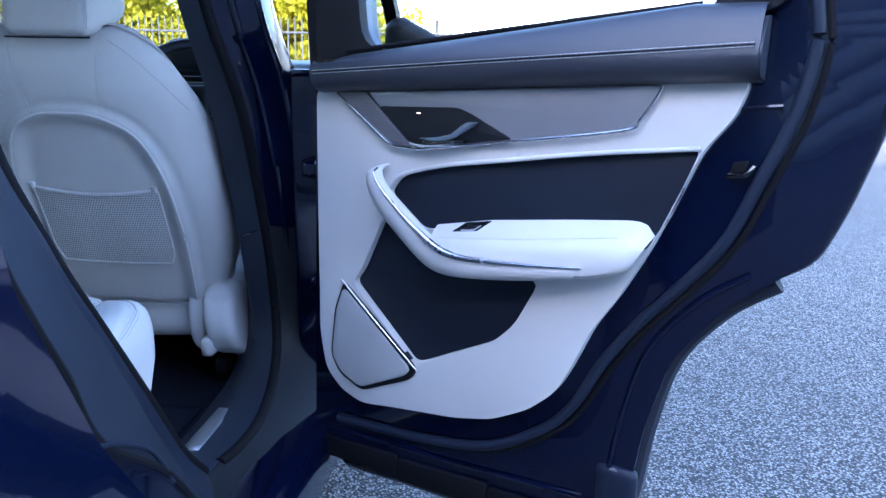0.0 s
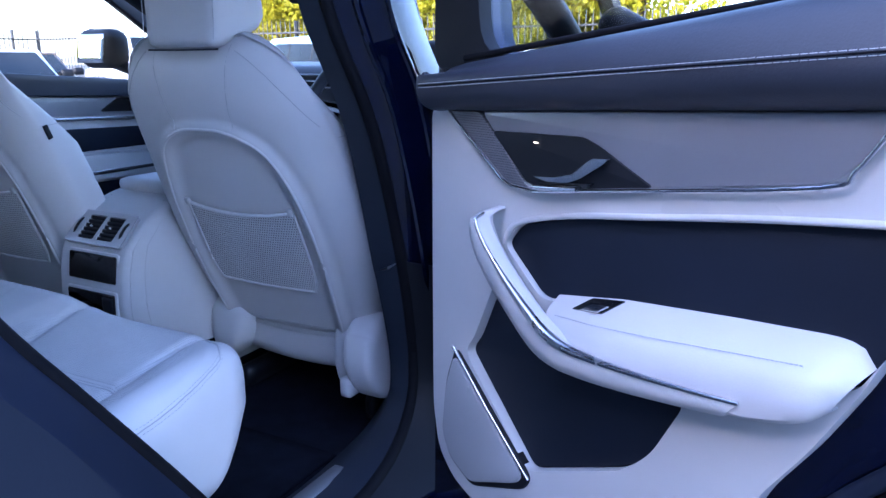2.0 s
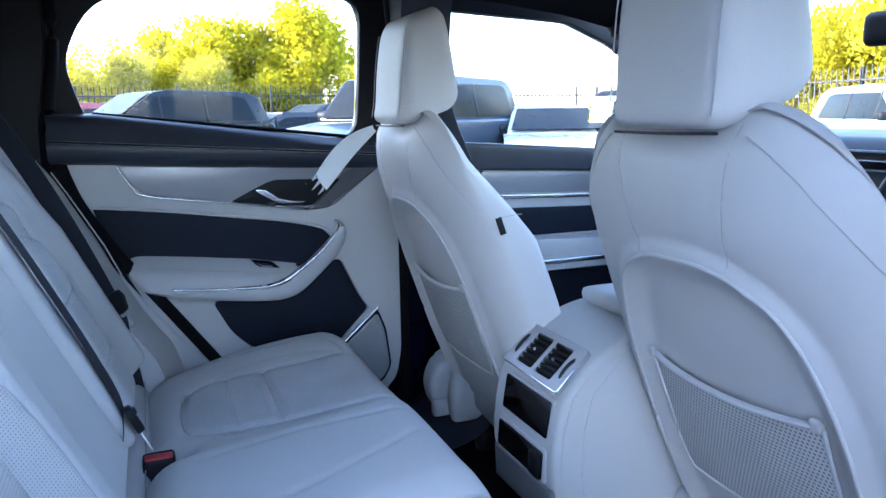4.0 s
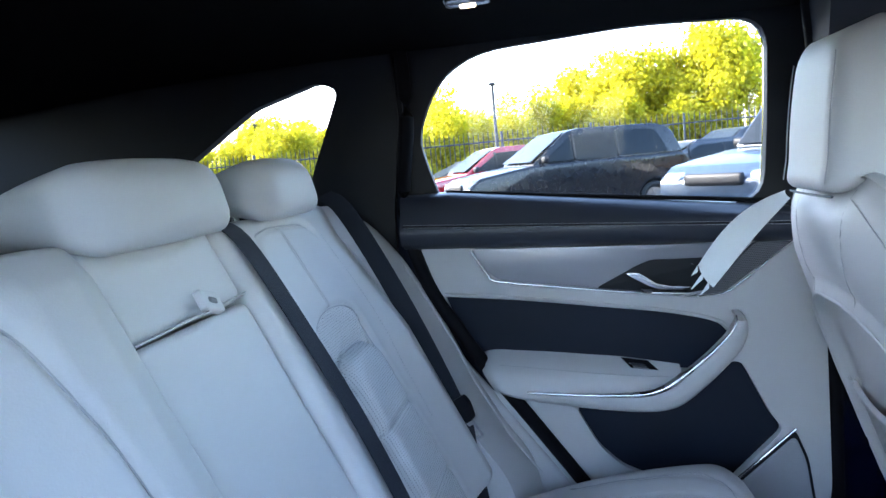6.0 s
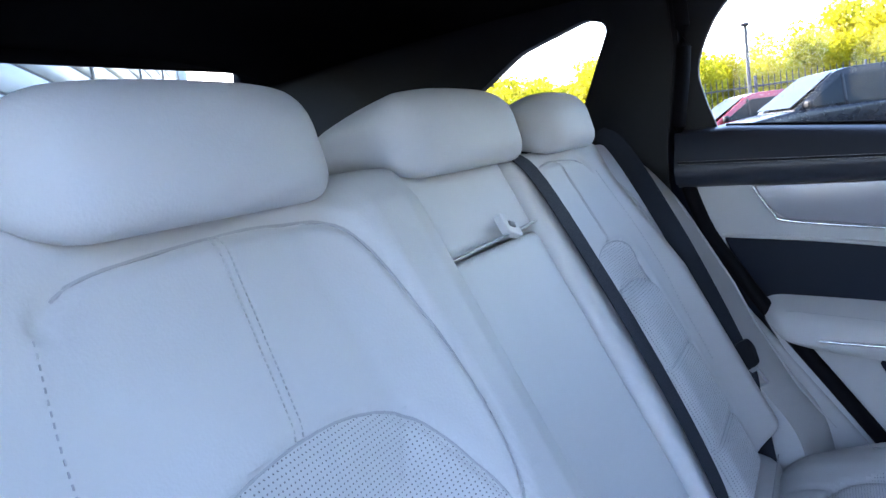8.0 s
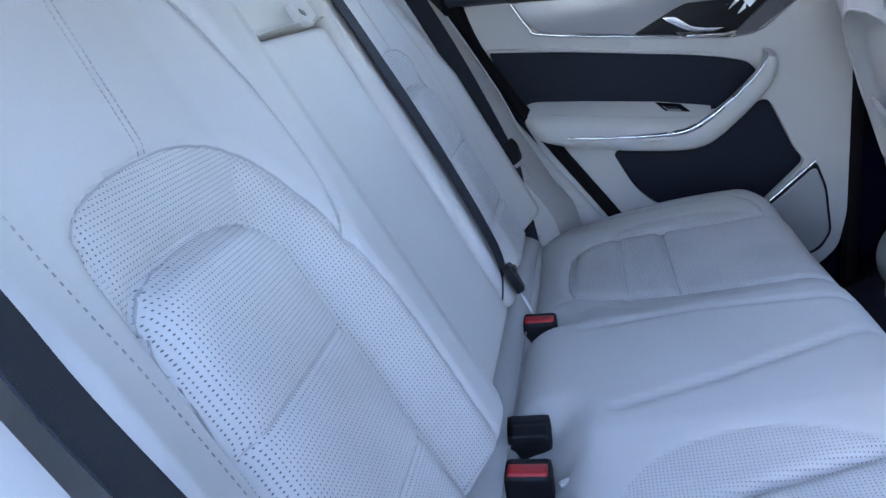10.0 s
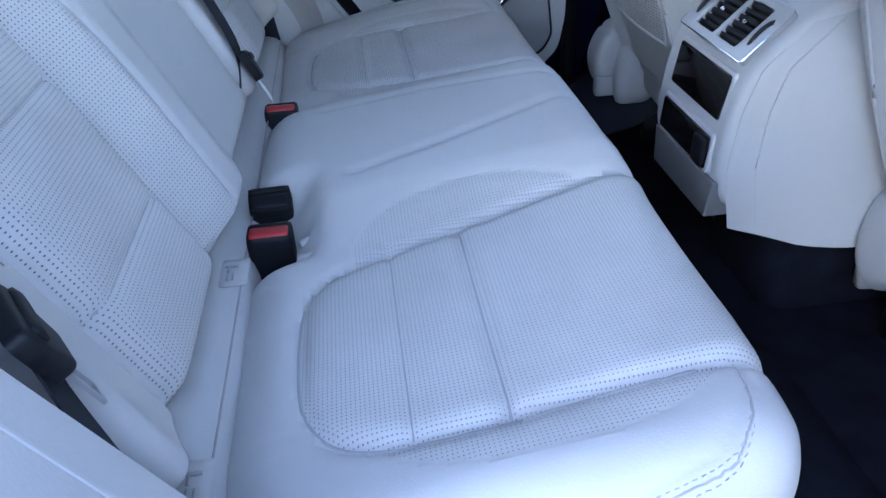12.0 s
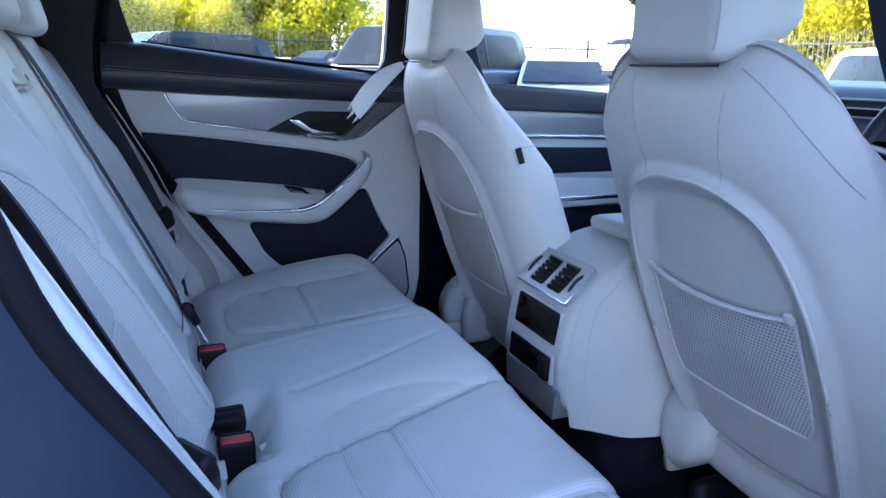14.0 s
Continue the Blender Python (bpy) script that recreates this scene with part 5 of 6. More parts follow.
    sheet("middle_pillar", bent(PILLAR[2:]), PAINT, body, "dark blue middle pillar", 0.006)
    tube("pillar_seal", bent([PILLAR[2][:4] + SWEEP[4][1:7]])[0], 0.012, RUBBER, body, "black rubber door seal", 10)
    ridge = [tuple(Vector(a) * 0.5 + Vector(b) * 0.5 - Vector((0, 0.006, 0))) for a, b in zip(PILLAR[2], PILLAR[3])]
    tube("pillar_ridge", bent([ridge])[0], 0.008, PAINT, body, "", 8)
    tube("striker_edge", bent([[tuple(Vector(p) - Vector((0, 0.004, 0))) for p in PILLAR[3]]])[0], 0.007, PAINT, body, "", 8)
    for z in (0.74, 1.02):
        rbox("hinge", (0.05, 0.06, 0.045), 0.01, (sx * 0.865, 1.27 if z < 0.9 else 1.22, z), PAINT, body, "painted door hinge", 0.015)
    rbox("roof_edge", (0.05, 1.9, 0.10), 0.01, (sx * 0.80, 0.85, 1.70), BLACK, body, "black roof edge", 0.05)
    if sx < 0:
        rbox("pillar_post", (0.06, 0.24, 0.90), 0.01, (-0.84, 1.19, 0.85), PAINT, body, "dark blue pillar post", 0.05)
        rbox("pillar_seal_strip", (0.03, 0.03, 0.78), 0.01, (-0.785, 1.135, 0.82), RUBBER, body, "black rubber door seal", 0.05)
    # front pillar and roof rail
    tube("front_pillar", spline([(sx * 0.70, 1.75, 1.56), (sx * 0.73, 2.1, 1.38), (sx * 0.76, 2.55, 1.10)], 6), 0.045, BLACK, body, "black windscreen pillar lining", 10)
    tube("roof_rail", spline([(sx * 0.66, -0.60, 1.615), (sx * 0.73, 0.1, 1.655), (sx * 0.74, 1.0, 1.672), (sx * 0.71, 1.75, 1.585)], 6), 0.045, HEADLINER, body, "black roof side lining", 10, 0.6)
rows = []
for k in range(13):
    y = -0.62 + 2.42 * k / 12
    z = 1.672 - 0.055 * max(0, (0.3 - y)) ** 2 - 0.10 * max(0, y - 1.2) ** 2 * 2
    rows.append([(x, y, z - 0.042 * (abs(x) / 0.72) ** 4) for x in np.linspace(-0.74, 0.74, 13)])
sheet("headliner", rows, HEADLINER, body, "black cloth headliner", 0.02)
rows = [[(q[0] * 1.08, q[1], q[2] + 0.055) for q in r] for r in rows]
sheet("roof_skin", rows, PAINT, body, "dark blue roof", 0.01)
for sx in (-1, 1):
    for wy in (-0.02, 2.85):
        tube("wheel_tyre", [(sx * 0.83, wy + 0.27 * math.cos(q), 0.38 + 0.27 * math.sin(q)) for q in [2 * math.pi * k / 28 for k in range(29)]], 0.11, TYRE, body, "black tyre", 10, up=(1, 0, 0), caps=False)
        tube("wheel_rim", [(sx * 0.78, wy, 0.38), (sx * 0.90, wy, 0.38)], 0.23, RIM, body, "dark alloy wheel", 24)
roof_lamp = thing("roof_lamp", "small lit reading lamp in the black headliner", "roof lamp")
rbox("bezel", (0.034, 0.075, 0.016), 0.006, (-0.513, 0.515, 1.640), BRUSHED, roof_lamp, "satin metal bezel", 0.006)
rbox("lens", (0.014, 0.026, 0.006), 0.002, (-0.513, 0.515, 1.631), LAMP, roof_lamp, "lit lamp lens", 0.004)
# rear: tailgate with its window
tail = thing("tailgate", "black lined tailgate with a heated rear window", "tailgate")
TG = pose(0, -0.60, 1.615, -46)
plate("frame", [(-0.80, 0.03), (0.80, 0.03), (0.90, -0.62), (-0.90, -0.62)], -0.03, 0.0, BLACK, tail, "black tailgate lining", 0.006, holes=[fillet([(-0.63, -0.045), (0.63, -0.045), (0.665, -0.09), (0.69, -0.20), (0.62, -0.34), (-0.62, -0.34), (-0.69, -0.20), (-0.665, -0.09)], 0.03)], mw=TG)
g = plate("rear_window", fillet([(-0.63, -0.045), (0.63, -0.045), (0.665, -0.09), (0.69, -0.20), (0.62, -0.34), (-0.62, -0.34), (-0.69, -0.20), (-0.665, -0.09)], 0.03), -0.012, -0.009, GLASS, tail, "rear window glass", 0, mw=TG)
g.visible_shadow = False
plate("lower_wall", [(-0.80, 0.40), (0.80, 0.40), (0.82, 1.2), (-0.82, 1.2)], -1.02, -0.98, BLACK, tail, "black lower tailgate lining", 0.004)
rbox("outer_panel", (1.84, 0.10, 0.48), 0.04, (0, -1.09, 0.98), PAINT, tail, "dark blue tailgate panel", 0.05)
rbox("rear_bumper", (1.88, 0.24, 0.38), 0.08, (0, -1.12, 0.58), PAINT, body, "dark blue rear bumper", 0.05)
for sx in (-1, 1):
    rbox("tail_light", (0.42, 0.05, 0.09), 0.02, (sx * 0.66, -1.135, 1.08), RED, body, "red tail light", 0.04)
    wing = [(2.34, 0.42), (2.44, 0.42), (2.46, 0.55), (2.58, 0.72), (2.85, 0.79), (3.12, 0.72), (3.24, 0.55), (3.26, 0.42), (3.72, 0.45), (3.80, 0.80), (3.55, 0.97), (2.62, 1.09), (2.40, 1.155)]
    plate("front_wing", fillet(wing, 0.03), sx * 0.86, sx * 0.94, PAINT, body, "dark blue front wing", 0.02, axis="X")
shelf = rbox("parcel_shelf", (1.36, 0.80, 0.03), 0.01, (0, -0.32, 1.20), BLACK, None, "", 0.05)
tagged(shelf, "black parcel shelf behind the rear bench", "parcel shelf")

# front: dashboard, windscreen, steering wheel
dash = thing("dashboard", "dark dashboard with a metal vent strip", "dashboard")
plate("top", fillet([(1.98, 0.62), (1.92, 0.90), (1.93, 1.17), (1.99, 1.25), (2.20, 1.265), (2.62, 1.18), (2.62, 0.55)], 0.03), -0.72, 0.72, NAVY, dash, "dark navy dashboard", 0.02, axis="X")
rbox("vent_strip", (1.36, 0.012, 0.035), 0.004, (0, 1.927, 1.205), BLACK, dash, "black vent strip", 0.03)
for dz in (-0.02, 0.0, 0.02):
    rbox("vent_slat", (1.36, 0.008, 0.004), 0.0015, (0, 1.918, 1.205 + dz), CHROME if dz == 0 else ALU, dash, "thin metal vent slat", 0.03)
rbox("binnacle", (0.34, 0.14, 0.10), 0.035, (0.37, 1.95, 1.27), BLACK, dash, "black instrument hood", 0.02)
rbox("screen", (0.28, 0.02, 0.16), 0.008, (CX + 0.03, 1.905, 1.04), PIANO, dash, "dark centre screen", 0.03)
wheel = thing("steering_wheel", "black and chrome steering wheel", "steering wheel", mw=pose(0.37, 1.66, 1.13, 66))
ring = [(0.185 * math.cos(a), 0.185 * math.sin(a), 0) for a in [2 * math.pi * k / 40 for k in range(41)]]
tube("rim", ring, 0.016, NAVY, wheel, "black leather rim", 10)
rbox("hub", (0.15, 0.12, 0.05), 0.022, (0, 0, -0.01), BLACK, wheel, "black hub", 0.012)
tube("hub_ring", [(0.032 * math.cos(a), 0.032 * math.sin(a), 0.018) for a in [2 * math.pi * k / 20 for k in range(21)]], 0.003, CHROME, wheel, "chrome hub ring", 6)
for a in (0.15, math.pi - 0.15, -math.pi / 2):
    tube("spoke", [(0.06 * math.cos(a), 0.06 * math.sin(a), 0), (0.18 * math.cos(a), 0.18 * math.sin(a), 0)], 0.013, CHROME, wheel, "satin chrome spoke", 8, 0.5)
tube("column", [(0, 0, -0.02), (0, 0, -0.22)], 0.05, BLACK, wheel, "black steering column shroud", 14)
WS = [[(x, 1.80 + 0.85 * t - 0.05 * (x / 0.7) ** 2, 1.58 - 0.42 * t) for x in np.linspace(-0.70, 0.70, 9)] for t in np.linspace(0, 1, 7)]
screen = thing("windscreen", "clear curved windscreen glass over the dashboard", "windscreen")
g = sheet("pane", WS, GLASS, screen, "clear curved glass", 0.004)
g.visible_shadow = False
tube("frit_band", WS[0], 0.022, BLACK, screen, "black upper edge band", 8, 0.4)
tube("cowl_seal", WS[-1], 0.014, RUBBER, screen, "black lower seal", 8)
bonnet_rows = [[(x, 2.62 + 0.95 * t, 1.14 - 0.10 * t - 0.06 * (abs(x) / 0.8) ** 3) for x in np.linspace(-0.85, 0.85, 11)] for t in np.linspace(0, 1, 7)]
bn = sheet("bonnet", bonnet_rows, PAINT, None, "", 0.01)
tagged(bn, "dark blue painted bonnet of the car", "car bonnet")
rbox("front_end", (1.80, 1.30, 0.55), 0.10, (0, 3.20, 0.66), PAINT, body, "dark blue front end", 0.06)
rm = thing("rear_view_mirror", "black interior rear view mirror", "mirror")
rbox("housing", (0.23, 0.04, 0.07), 0.016, (0.02, 1.95, 1.475), BLACK, rm, "black mirror housing", 0.012)
tube("stalk", [(0.02, 1.96, 1.49), (0.02, 1.99, 1.56)], 0.012, BLACK, rm, "black stalk")


# front doors, closed
def front_door(sx, label):
    d = thing(DOOR_NAMES.pop(0), label, "car door", kind="structure")
    x0 = sx * 0.775
    def pl(name, pts, w0, w1, material, lab="", bevel=0.004, holes=None):
        return plate(name, fillet(pts, 0.02), x0 - sx * w0, x0 - sx * w1, material, d, lab, bevel, axis="X", holes=holes)
    win = [(1.24, 1.24), (1.16, 1.56), (1.22, 1.60), (1.70, 1.575), (1.86, 1.51), (2.35, 1.20), (2.30, 1.165)]
    pl("shell", [(1.26, 0.42), (2.30, 0.42), (2.40, 1.155), (1.22, 1.235)], -0.14, -0.03, PAINT, "dark blue painted shell", 0.02)
    pl("window_frame", [(2.42, 1.17), (1.90, 1.56), (1.72, 1.64), (1.10, 1.67), (1.17, 1.20)], -0.14, -0.10, BLACK, "black window frame", 0.008, holes=[fillet(win, 0.03)])
    g = pl("window_glass", win, -0.112, -0.110, GLASS, "clear side window glass", 0)
    g.visible_shadow = False
    pl("trim_panel", [(1.36, 0.55), (2.25, 0.55), (2.30, 1.17), (1.33, 1.185)], -0.03, 0.0, TRIM, "pale grey moulded door trim", 0.01)
    pl("top_roll", [(1.30, 1.168), (2.30, 1.13), (2.33, 1.175), (1.27, 1.242)], -0.03, 0.045, NAVY, "dark navy leather top roll", 0.02)
    pl("strip", [(1.36, 1.10), (2.10, 1.075), (2.20, 1.13), (1.36, 1.165)], 0.0, 0.010, SILVER, "satin silver trim strip", 0.004)
    pl("strip_edge", [(1.36, 1.082), (2.10, 1.06), (2.10, 1.070), (1.36, 1.094)], 0.0, 0.014, CHROME, "chrome edging", 0.003)
    pl("insert", [(1.36, 0.97), (2.05, 0.97), (2.10, 1.035), (1.36, 1.055)], -0.002, 0.006, DARK, "dark fabric insert", 0.003)
    pl("armrest", [(1.36, 0.88), (1.90, 0.88), (2.0, 0.95), (1.36, 0.975)], 0.0, 0.075, LEATHER, "pale leather armrest", 0.025)
    pl("chrome_blade", [(1.26, 0.895), (1.90, 0.90), (1.90, 0.912), (1.26, 0.910)], 0.07, 0.083, CHROME, "satin chrome blade", 0.003)
    pl("pocket", [(1.28, 0.62), (2.05, 0.62), (2.05, 0.86), (1.28, 0.86)], -0.002, 0.006, DARK, "dark map pocket", 0.003)
    pl("handle_bowl", [(1.72, 1.10), (2.00, 1.09), (2.06, 1.13), (1.80, 1.145)], 0.008, 0.013, PIANO, "gloss black handle bowl", 0.002)
    mx, mz = (1.00, 1.325) if sx > 0 else (-1.10, 1.315)
    def shell(v):
        v = v.copy()
        if sx > 0:
            v[:, 2] -= (v[:, 2] + 0.075) * 0.55 * np.clip((v[:, 0] + 0.06) / 0.16, 0, 1)
        return v
    rbox("door_mirror", (0.24 if sx > 0 else 0.20, 0.12, 0.15), 0.05, (mx, 2.03, mz), BLACK, d, "black door mirror", 0.02, shell)
    if sx < 0:
        link_mesh("mirror_glass", *box_arrays((0.150, 0.006, 0.108), 0.003, 0.02), MIRROR, d, "mirror glass", True, pose(mx, 1.968, mz, -9, 0, 0))
    tube("mirror_arm", [(sx * 0.88, 2.08, 1.20), (mx, 2.04, 1.27)], 0.022, BLACK, d, "black mirror arm")
    return d


MIRROR = mat("mirror", (0.9, 0.9, 0.9), 0.02, metal=1.0, vary=0.01)
front_door(-1, "closed front passenger door with pale trim")
front_door(1, "closed driver's door with pale trim")

# torn strip of film hanging at the passenger seat
film = thing("plastic_film_strip", "torn strip of glossy white plastic film on the passenger seat", "plastic film")
top, tip = Vector((-0.536, 0.995, 1.285)), Vector((-0.428, 0.846, 1.180))
rows = []
for k in range(13):
    t = k / 12
    c = top.lerp(tip, t) + Vector((0.012, -0.006, 0.012)) * math.sin(math.pi * t)
    w = 0.003 + 0.019 * math.sin(math.pi * min(t * 0.62 + 0.05, 1)) ** 0.8
    rows.append([c + Vector((-0.15, -0.45, 0.80)).normalized() * w * q + Vector((0.006, -0.004, 0)) * (1 - q * q) for q in (-1, -0.5, 0, 0.5, 1)])
sheet("strip", rows, PLATE, film, "glossy white film", 0.0008)
for q, ln in ((-0.7, 0.022), (0.1, 0.030), (0.75, 0.016)):
    a = rows[-1][2] + (rows[-1][4] - rows[-1][0]) * q * 0.5
    sheet("torn_end", [[a - Vector((0, 0, 0.005)), a + Vector((0, 0, 0.005))], [a + Vector((0.5, -0.6, -0.5)).normalized() * ln, a + Vector((0.5, -0.6, -0.46)).normalized() * ln]], PLATE, film, "", 0.0006)

# ---------------------------------------------------------------- surroundings
def parked_car(mw, paint, kind, label):
    """A car of about 4.4 to 4.8 m; x runs along it, its nose at +x."""
    car = thing("parked_car", label, "car", group="parked cars", mw=mw)
    L, H, W = {"suv": (4.6, 1.72, 1.88), "tall": (4.75, 1.95, 1.98), "big": (4.9, 1.90, 1.96), "hatch": (4.3, 1.47, 1.80)}[kind]
    a, b = -L / 2, L / 2
    hood = {"suv": 1.08, "tall": 1.20, "big": 1.18, "hatch": 0.95}[kind]
    belt_z = hood + 0.06
    low = [(a, 0.45), (a + 0.02, belt_z - 0.1), (a + 0.12, belt_z), (b - 1.45, belt_z - 0.01), (b - 0.9, hood - 0.02), (b - 0.25, hood - 0.12), (b - 0.02, hood - 0.3), (b, 0.42), (b - 0.1, 0.28),
           (b - 0.45, 0.26), (b - 0.50, 0.46), (b - 0.66, 0.66), (b - 0.87, 0.72), (b - 1.08, 0.66), (b - 1.24, 0.46), (b - 1.29, 0.26), (a + 1.25, 0.26), (a + 1.20, 0.46), (a + 1.04, 0.66), (a + 0.83, 0.72), (a + 0.62, 0.66), (a + 0.46, 0.46), (a + 0.41, 0.28), (a + 0.05, 0.32)]
    plate("body", fillet(low, 0.06, 3), -W / 2, W / 2, paint, car, "", 0.10, seg=3)
    rake = {"suv": 0.75, "tall": 0.45, "big": 0.80, "hatch": 0.85}[kind]
    rear = {"suv": 0.35, "tall": 0.12, "big": 0.40, "hatch": 0.5}[kind]
    roof = [(a + 0.10, belt_z - 0.03), (a + 0.12 + rear * 0.5, H - 0.14), (a + 0.25 + rear, H - 0.02), ((a + b) / 2 - 0.1, H), (b - 1.42 - rake, H - 0.05), (b - 1.36, belt_z - 0.03)]

    def shrink(ob, k):
        for v in ob.data.vertices:
            t = (v.co.z - belt_z) / (H - belt_z)
            v.co.y *= 1 - k * max(t, 0)
    cab = plate("cabin", fillet(roof, 0.12, 4), -W / 2 + 0.07, W / 2 - 0.07, paint, car, "", 0.06, seg=3)
    shrink(cab, 0.17)
    glassy = [(a + 0.32 + rear * 0.3, belt_z + 0.03), (a + 0.36 + rear * 0.75, H - 0.16), (a + 0.5 + rear, H - 0.12), (b - 1.50 - rake, H - 0.14), (b - 1.62, belt_z + 0.03)]
    for sy in (-1, 1):
        gl = plate("side_glass", fillet(glassy, 0.06, 3), sy * (W / 2 - 0.085), sy * (W / 2 - 0.063), CARGLASS, car, "dark side windows", 0.004)
        shrink(gl, 0.17)
        for px in (0.02, -0.95):
            q = rbox("window_post", (0.06, 0.012, H - belt_z - 0.14), 0.004, (px + 0.1, sy * (W / 2 - 0.063), (H + belt_z) / 2 - 0.05), BLACK, car, "", 0.08)
            shrink(q, 0.17)
        rbox("door_mirror", (0.12, 0.20, 0.14), 0.04, (b - 1.62, sy * (W / 2 + 0.06), belt_z + 0.08), BLACK, car, "dark door mirror", 0.05)
        rbox("headlight", (0.30, 0.32, 0.13), 0.05, (b - 0.16, sy * (W / 2 - 0.24), hood - 0.27), LENS, car, "clear headlight", 0.05)
        rbox("tail_light", (0.10, 0.22, 0.22), 0.04, (a + 0.06, sy * (W / 2 - 0.16), belt_z - 0.16), RED, car, "red tail light", 0.05)
        rbox("sill_trim", (L - 2.4, 0.03, 0.12), 0.01, (0, sy * (W / 2 + 0.003), 0.34), BLACK, car, "", 0.12)
        for wx in (b - 0.87, a + 0.83):
            wm = pose(wx, sy * (W / 2 - 0.10), 0.35)
            ty = tube("tyre", [(0.275 * math.cos(q), 0, 0.275 * math.sin(q)) for q in [2 * math.pi * k / 24 for k in range(25)]], 0.075, TYRE, car, "black tyre", 8, up=(0, 1, 0), caps=False, mw=wm)
            tube("rim", [(0, sy * -0.03, 0), (0, sy * 0.045, 0)], 0.205, RIM, ty, "alloy rim", 20)
            for k in range(5):
                q = 2 * math.pi * k / 5
                tube("spoke", [(0.03 * math.cos(q), sy * 0.055, 0.03 * math.sin(q)), (0.195 * math.cos(q), sy * 0.055, 0.195 * math.sin(q))], 0.022, RIM, ty, "", 6, 0.5, up=(0, 1, 0))
    ws = [(b - 1.40, belt_z + 0.02), (b - 1.42 - rake, H - 0.085)]
    nrm = Vector((ws[1][1] - ws[0][1], 0, -(ws[1][0] - ws[0][0]))).normalized() * 0.045
    rows = [[(ws[0][0] + (ws[1][0] - ws[0][0]) * t + nrm.x, y * (1 - 0.17 * t), ws[0][1] + (ws[1][1] - ws[0][1]) * t + nrm.z) for y in np.linspace(-W / 2 + 0.14, W / 2 - 0.14, 5)] for t in np.linspace(0, 1, 4)]
    sheet("windscreen", rows, CARGLASS, car, "dark windscreen", 0.008)
    rbox("grille", (0.06, W * 0.5, 0.16), 0.02, (b - 0.015, 0, hood - 0.30), BLACK, car, "black grille", 0.06)
    rbox("bumper_intake", (0.06, W * 0.66, 0.14), 0.02, (b - 0.01, 0, 0.42), BLACK, car, "black lower intake", 0.06)
    rbox("number_plate", (0.02, 0.50, 0.11), 0.004, (b + 0.018, 0, 0.56), PLATE, car, "pale number plate", 0.06)
    return car


LENS = mat("headlight_lens", (0.55, 0.57, 0.6), 0.1, metal=0.3, vary=0.1, coat=0.6)
P_RED = mat("red_car_paint", (0.30, 0.008, 0.015), 0.25, vary=0.06, coat=1.0)
P_BLACK = mat("black_car_paint", (0.006, 0.007, 0.009), 0.28, vary=0.06, coat=0.25, spec=0.2)
P_BLUE = mat("grey_blue_car_paint", (0.030, 0.046, 0.070), 0.32, metal=0.2, vary=0.06, coat=0.3, spec=0.25)
P_WHITE = mat("white_car_paint", (0.72, 0.72, 0.72), 0.28, vary=0.04, coat=1.0)
P_GREY = mat("dark_grey_car_paint", (0.030, 0.034, 0.042), 0.32, metal=0.2, vary=0.06, coat=0.3, spec=0.25)
P_TAN = mat("bronze_car_paint", (0.22, 0.13, 0.06), 0.3, metal=0.3, vary=0.06, coat=1.0)
P_SKY = mat("pale_blue_car_paint", (0.25, 0.42, 0.55), 0.28, vary=0.06, coat=1.0)
rows_of_cars = [(-17.8, -1.2, 66, P_RED, "suv", "red parked car beside a black one"), (-15.4, 0.6, 66, P_BLACK, "big", "black parked off-roader in the row"), (-18.6, 3.4, 66, P_GREY, "hatch", "dark grey parked hatchback behind the row"),
                (-10.5, 4.45, 56, P_BLUE, "tall", "grey-blue boxy parked off-roader"), (-20.4, -2.4, 66, P_GREY, "hatch", "dark grey parked hatchback in the row"), (-20.9, 5.2, 66, P_GREY, "suv", "dark grey parked car by the fence"),
                (-10.6, 7.3, 25, P_WHITE, "hatch", "white parked hatchback in the row"), (-9.2, 9.6, 25, P_WHITE, "suv", "white parked car in the row"), (-13.2, 9.4, 25, P_TAN, "hatch", "bronze parked hatchback behind the row"),
                (-6.9, 11.8, 25, P_SKY, "suv", "pale blue parked car ahead"), (-4.0, 12.6, 60, P_WHITE, "hatch", "white parked hatchback by the fence"), (-1.1, 13.0, 80, P_GREY, "hatch", "dark grey parked hatchback by the fence"), (1.6, 13.0, 85, P_GREY, "suv", "dark grey parked car by the fence"), (4.6, 13.0, 88, P_GREY, "hatch", "dark grey parked hatchback by the fence")]
for x, y, turn, paint, kind, lab in rows_of_cars:
    parked_car(pose(x, y, 0, 0, 0, -turn), paint, kind, lab)


def leaf_mat(name, c1, c2):
    m = bpy.data.materials.new(name)
    m.use_nodes = True
    n, l = m.node_tree.nodes, m.node_tree.links
    b = n["Principled BSDF"]
    g = n.new("ShaderNodeNewGeometry")
    mix = n.new("ShaderNodeMix"); mix.data_type = "RGBA"
    mix.inputs["A"].default_value, mix.inputs["B"].default_value = (*c1, 1), (*c2, 1)
    l.new(g.outputs["Random Per Island"], mix.inputs["Factor"]), l.new(mix.outputs["Result"], b.inputs["Base Color"])
    b.inputs["Roughness"].default_value = 0.6
    tr, add = n.new("ShaderNodeBsdfTranslucent"), n.new("ShaderNodeMixShader")
    l.new(mix.outputs["Result"], tr.inputs["Color"])
    add.inputs[0].default_value = 0.65
    l.new(b.outputs[0], add.inputs[1]), l.new(tr.outputs[0], add.inputs[2]), l.new(add.outputs[0], n["Material Output"].inputs[0])
    return m


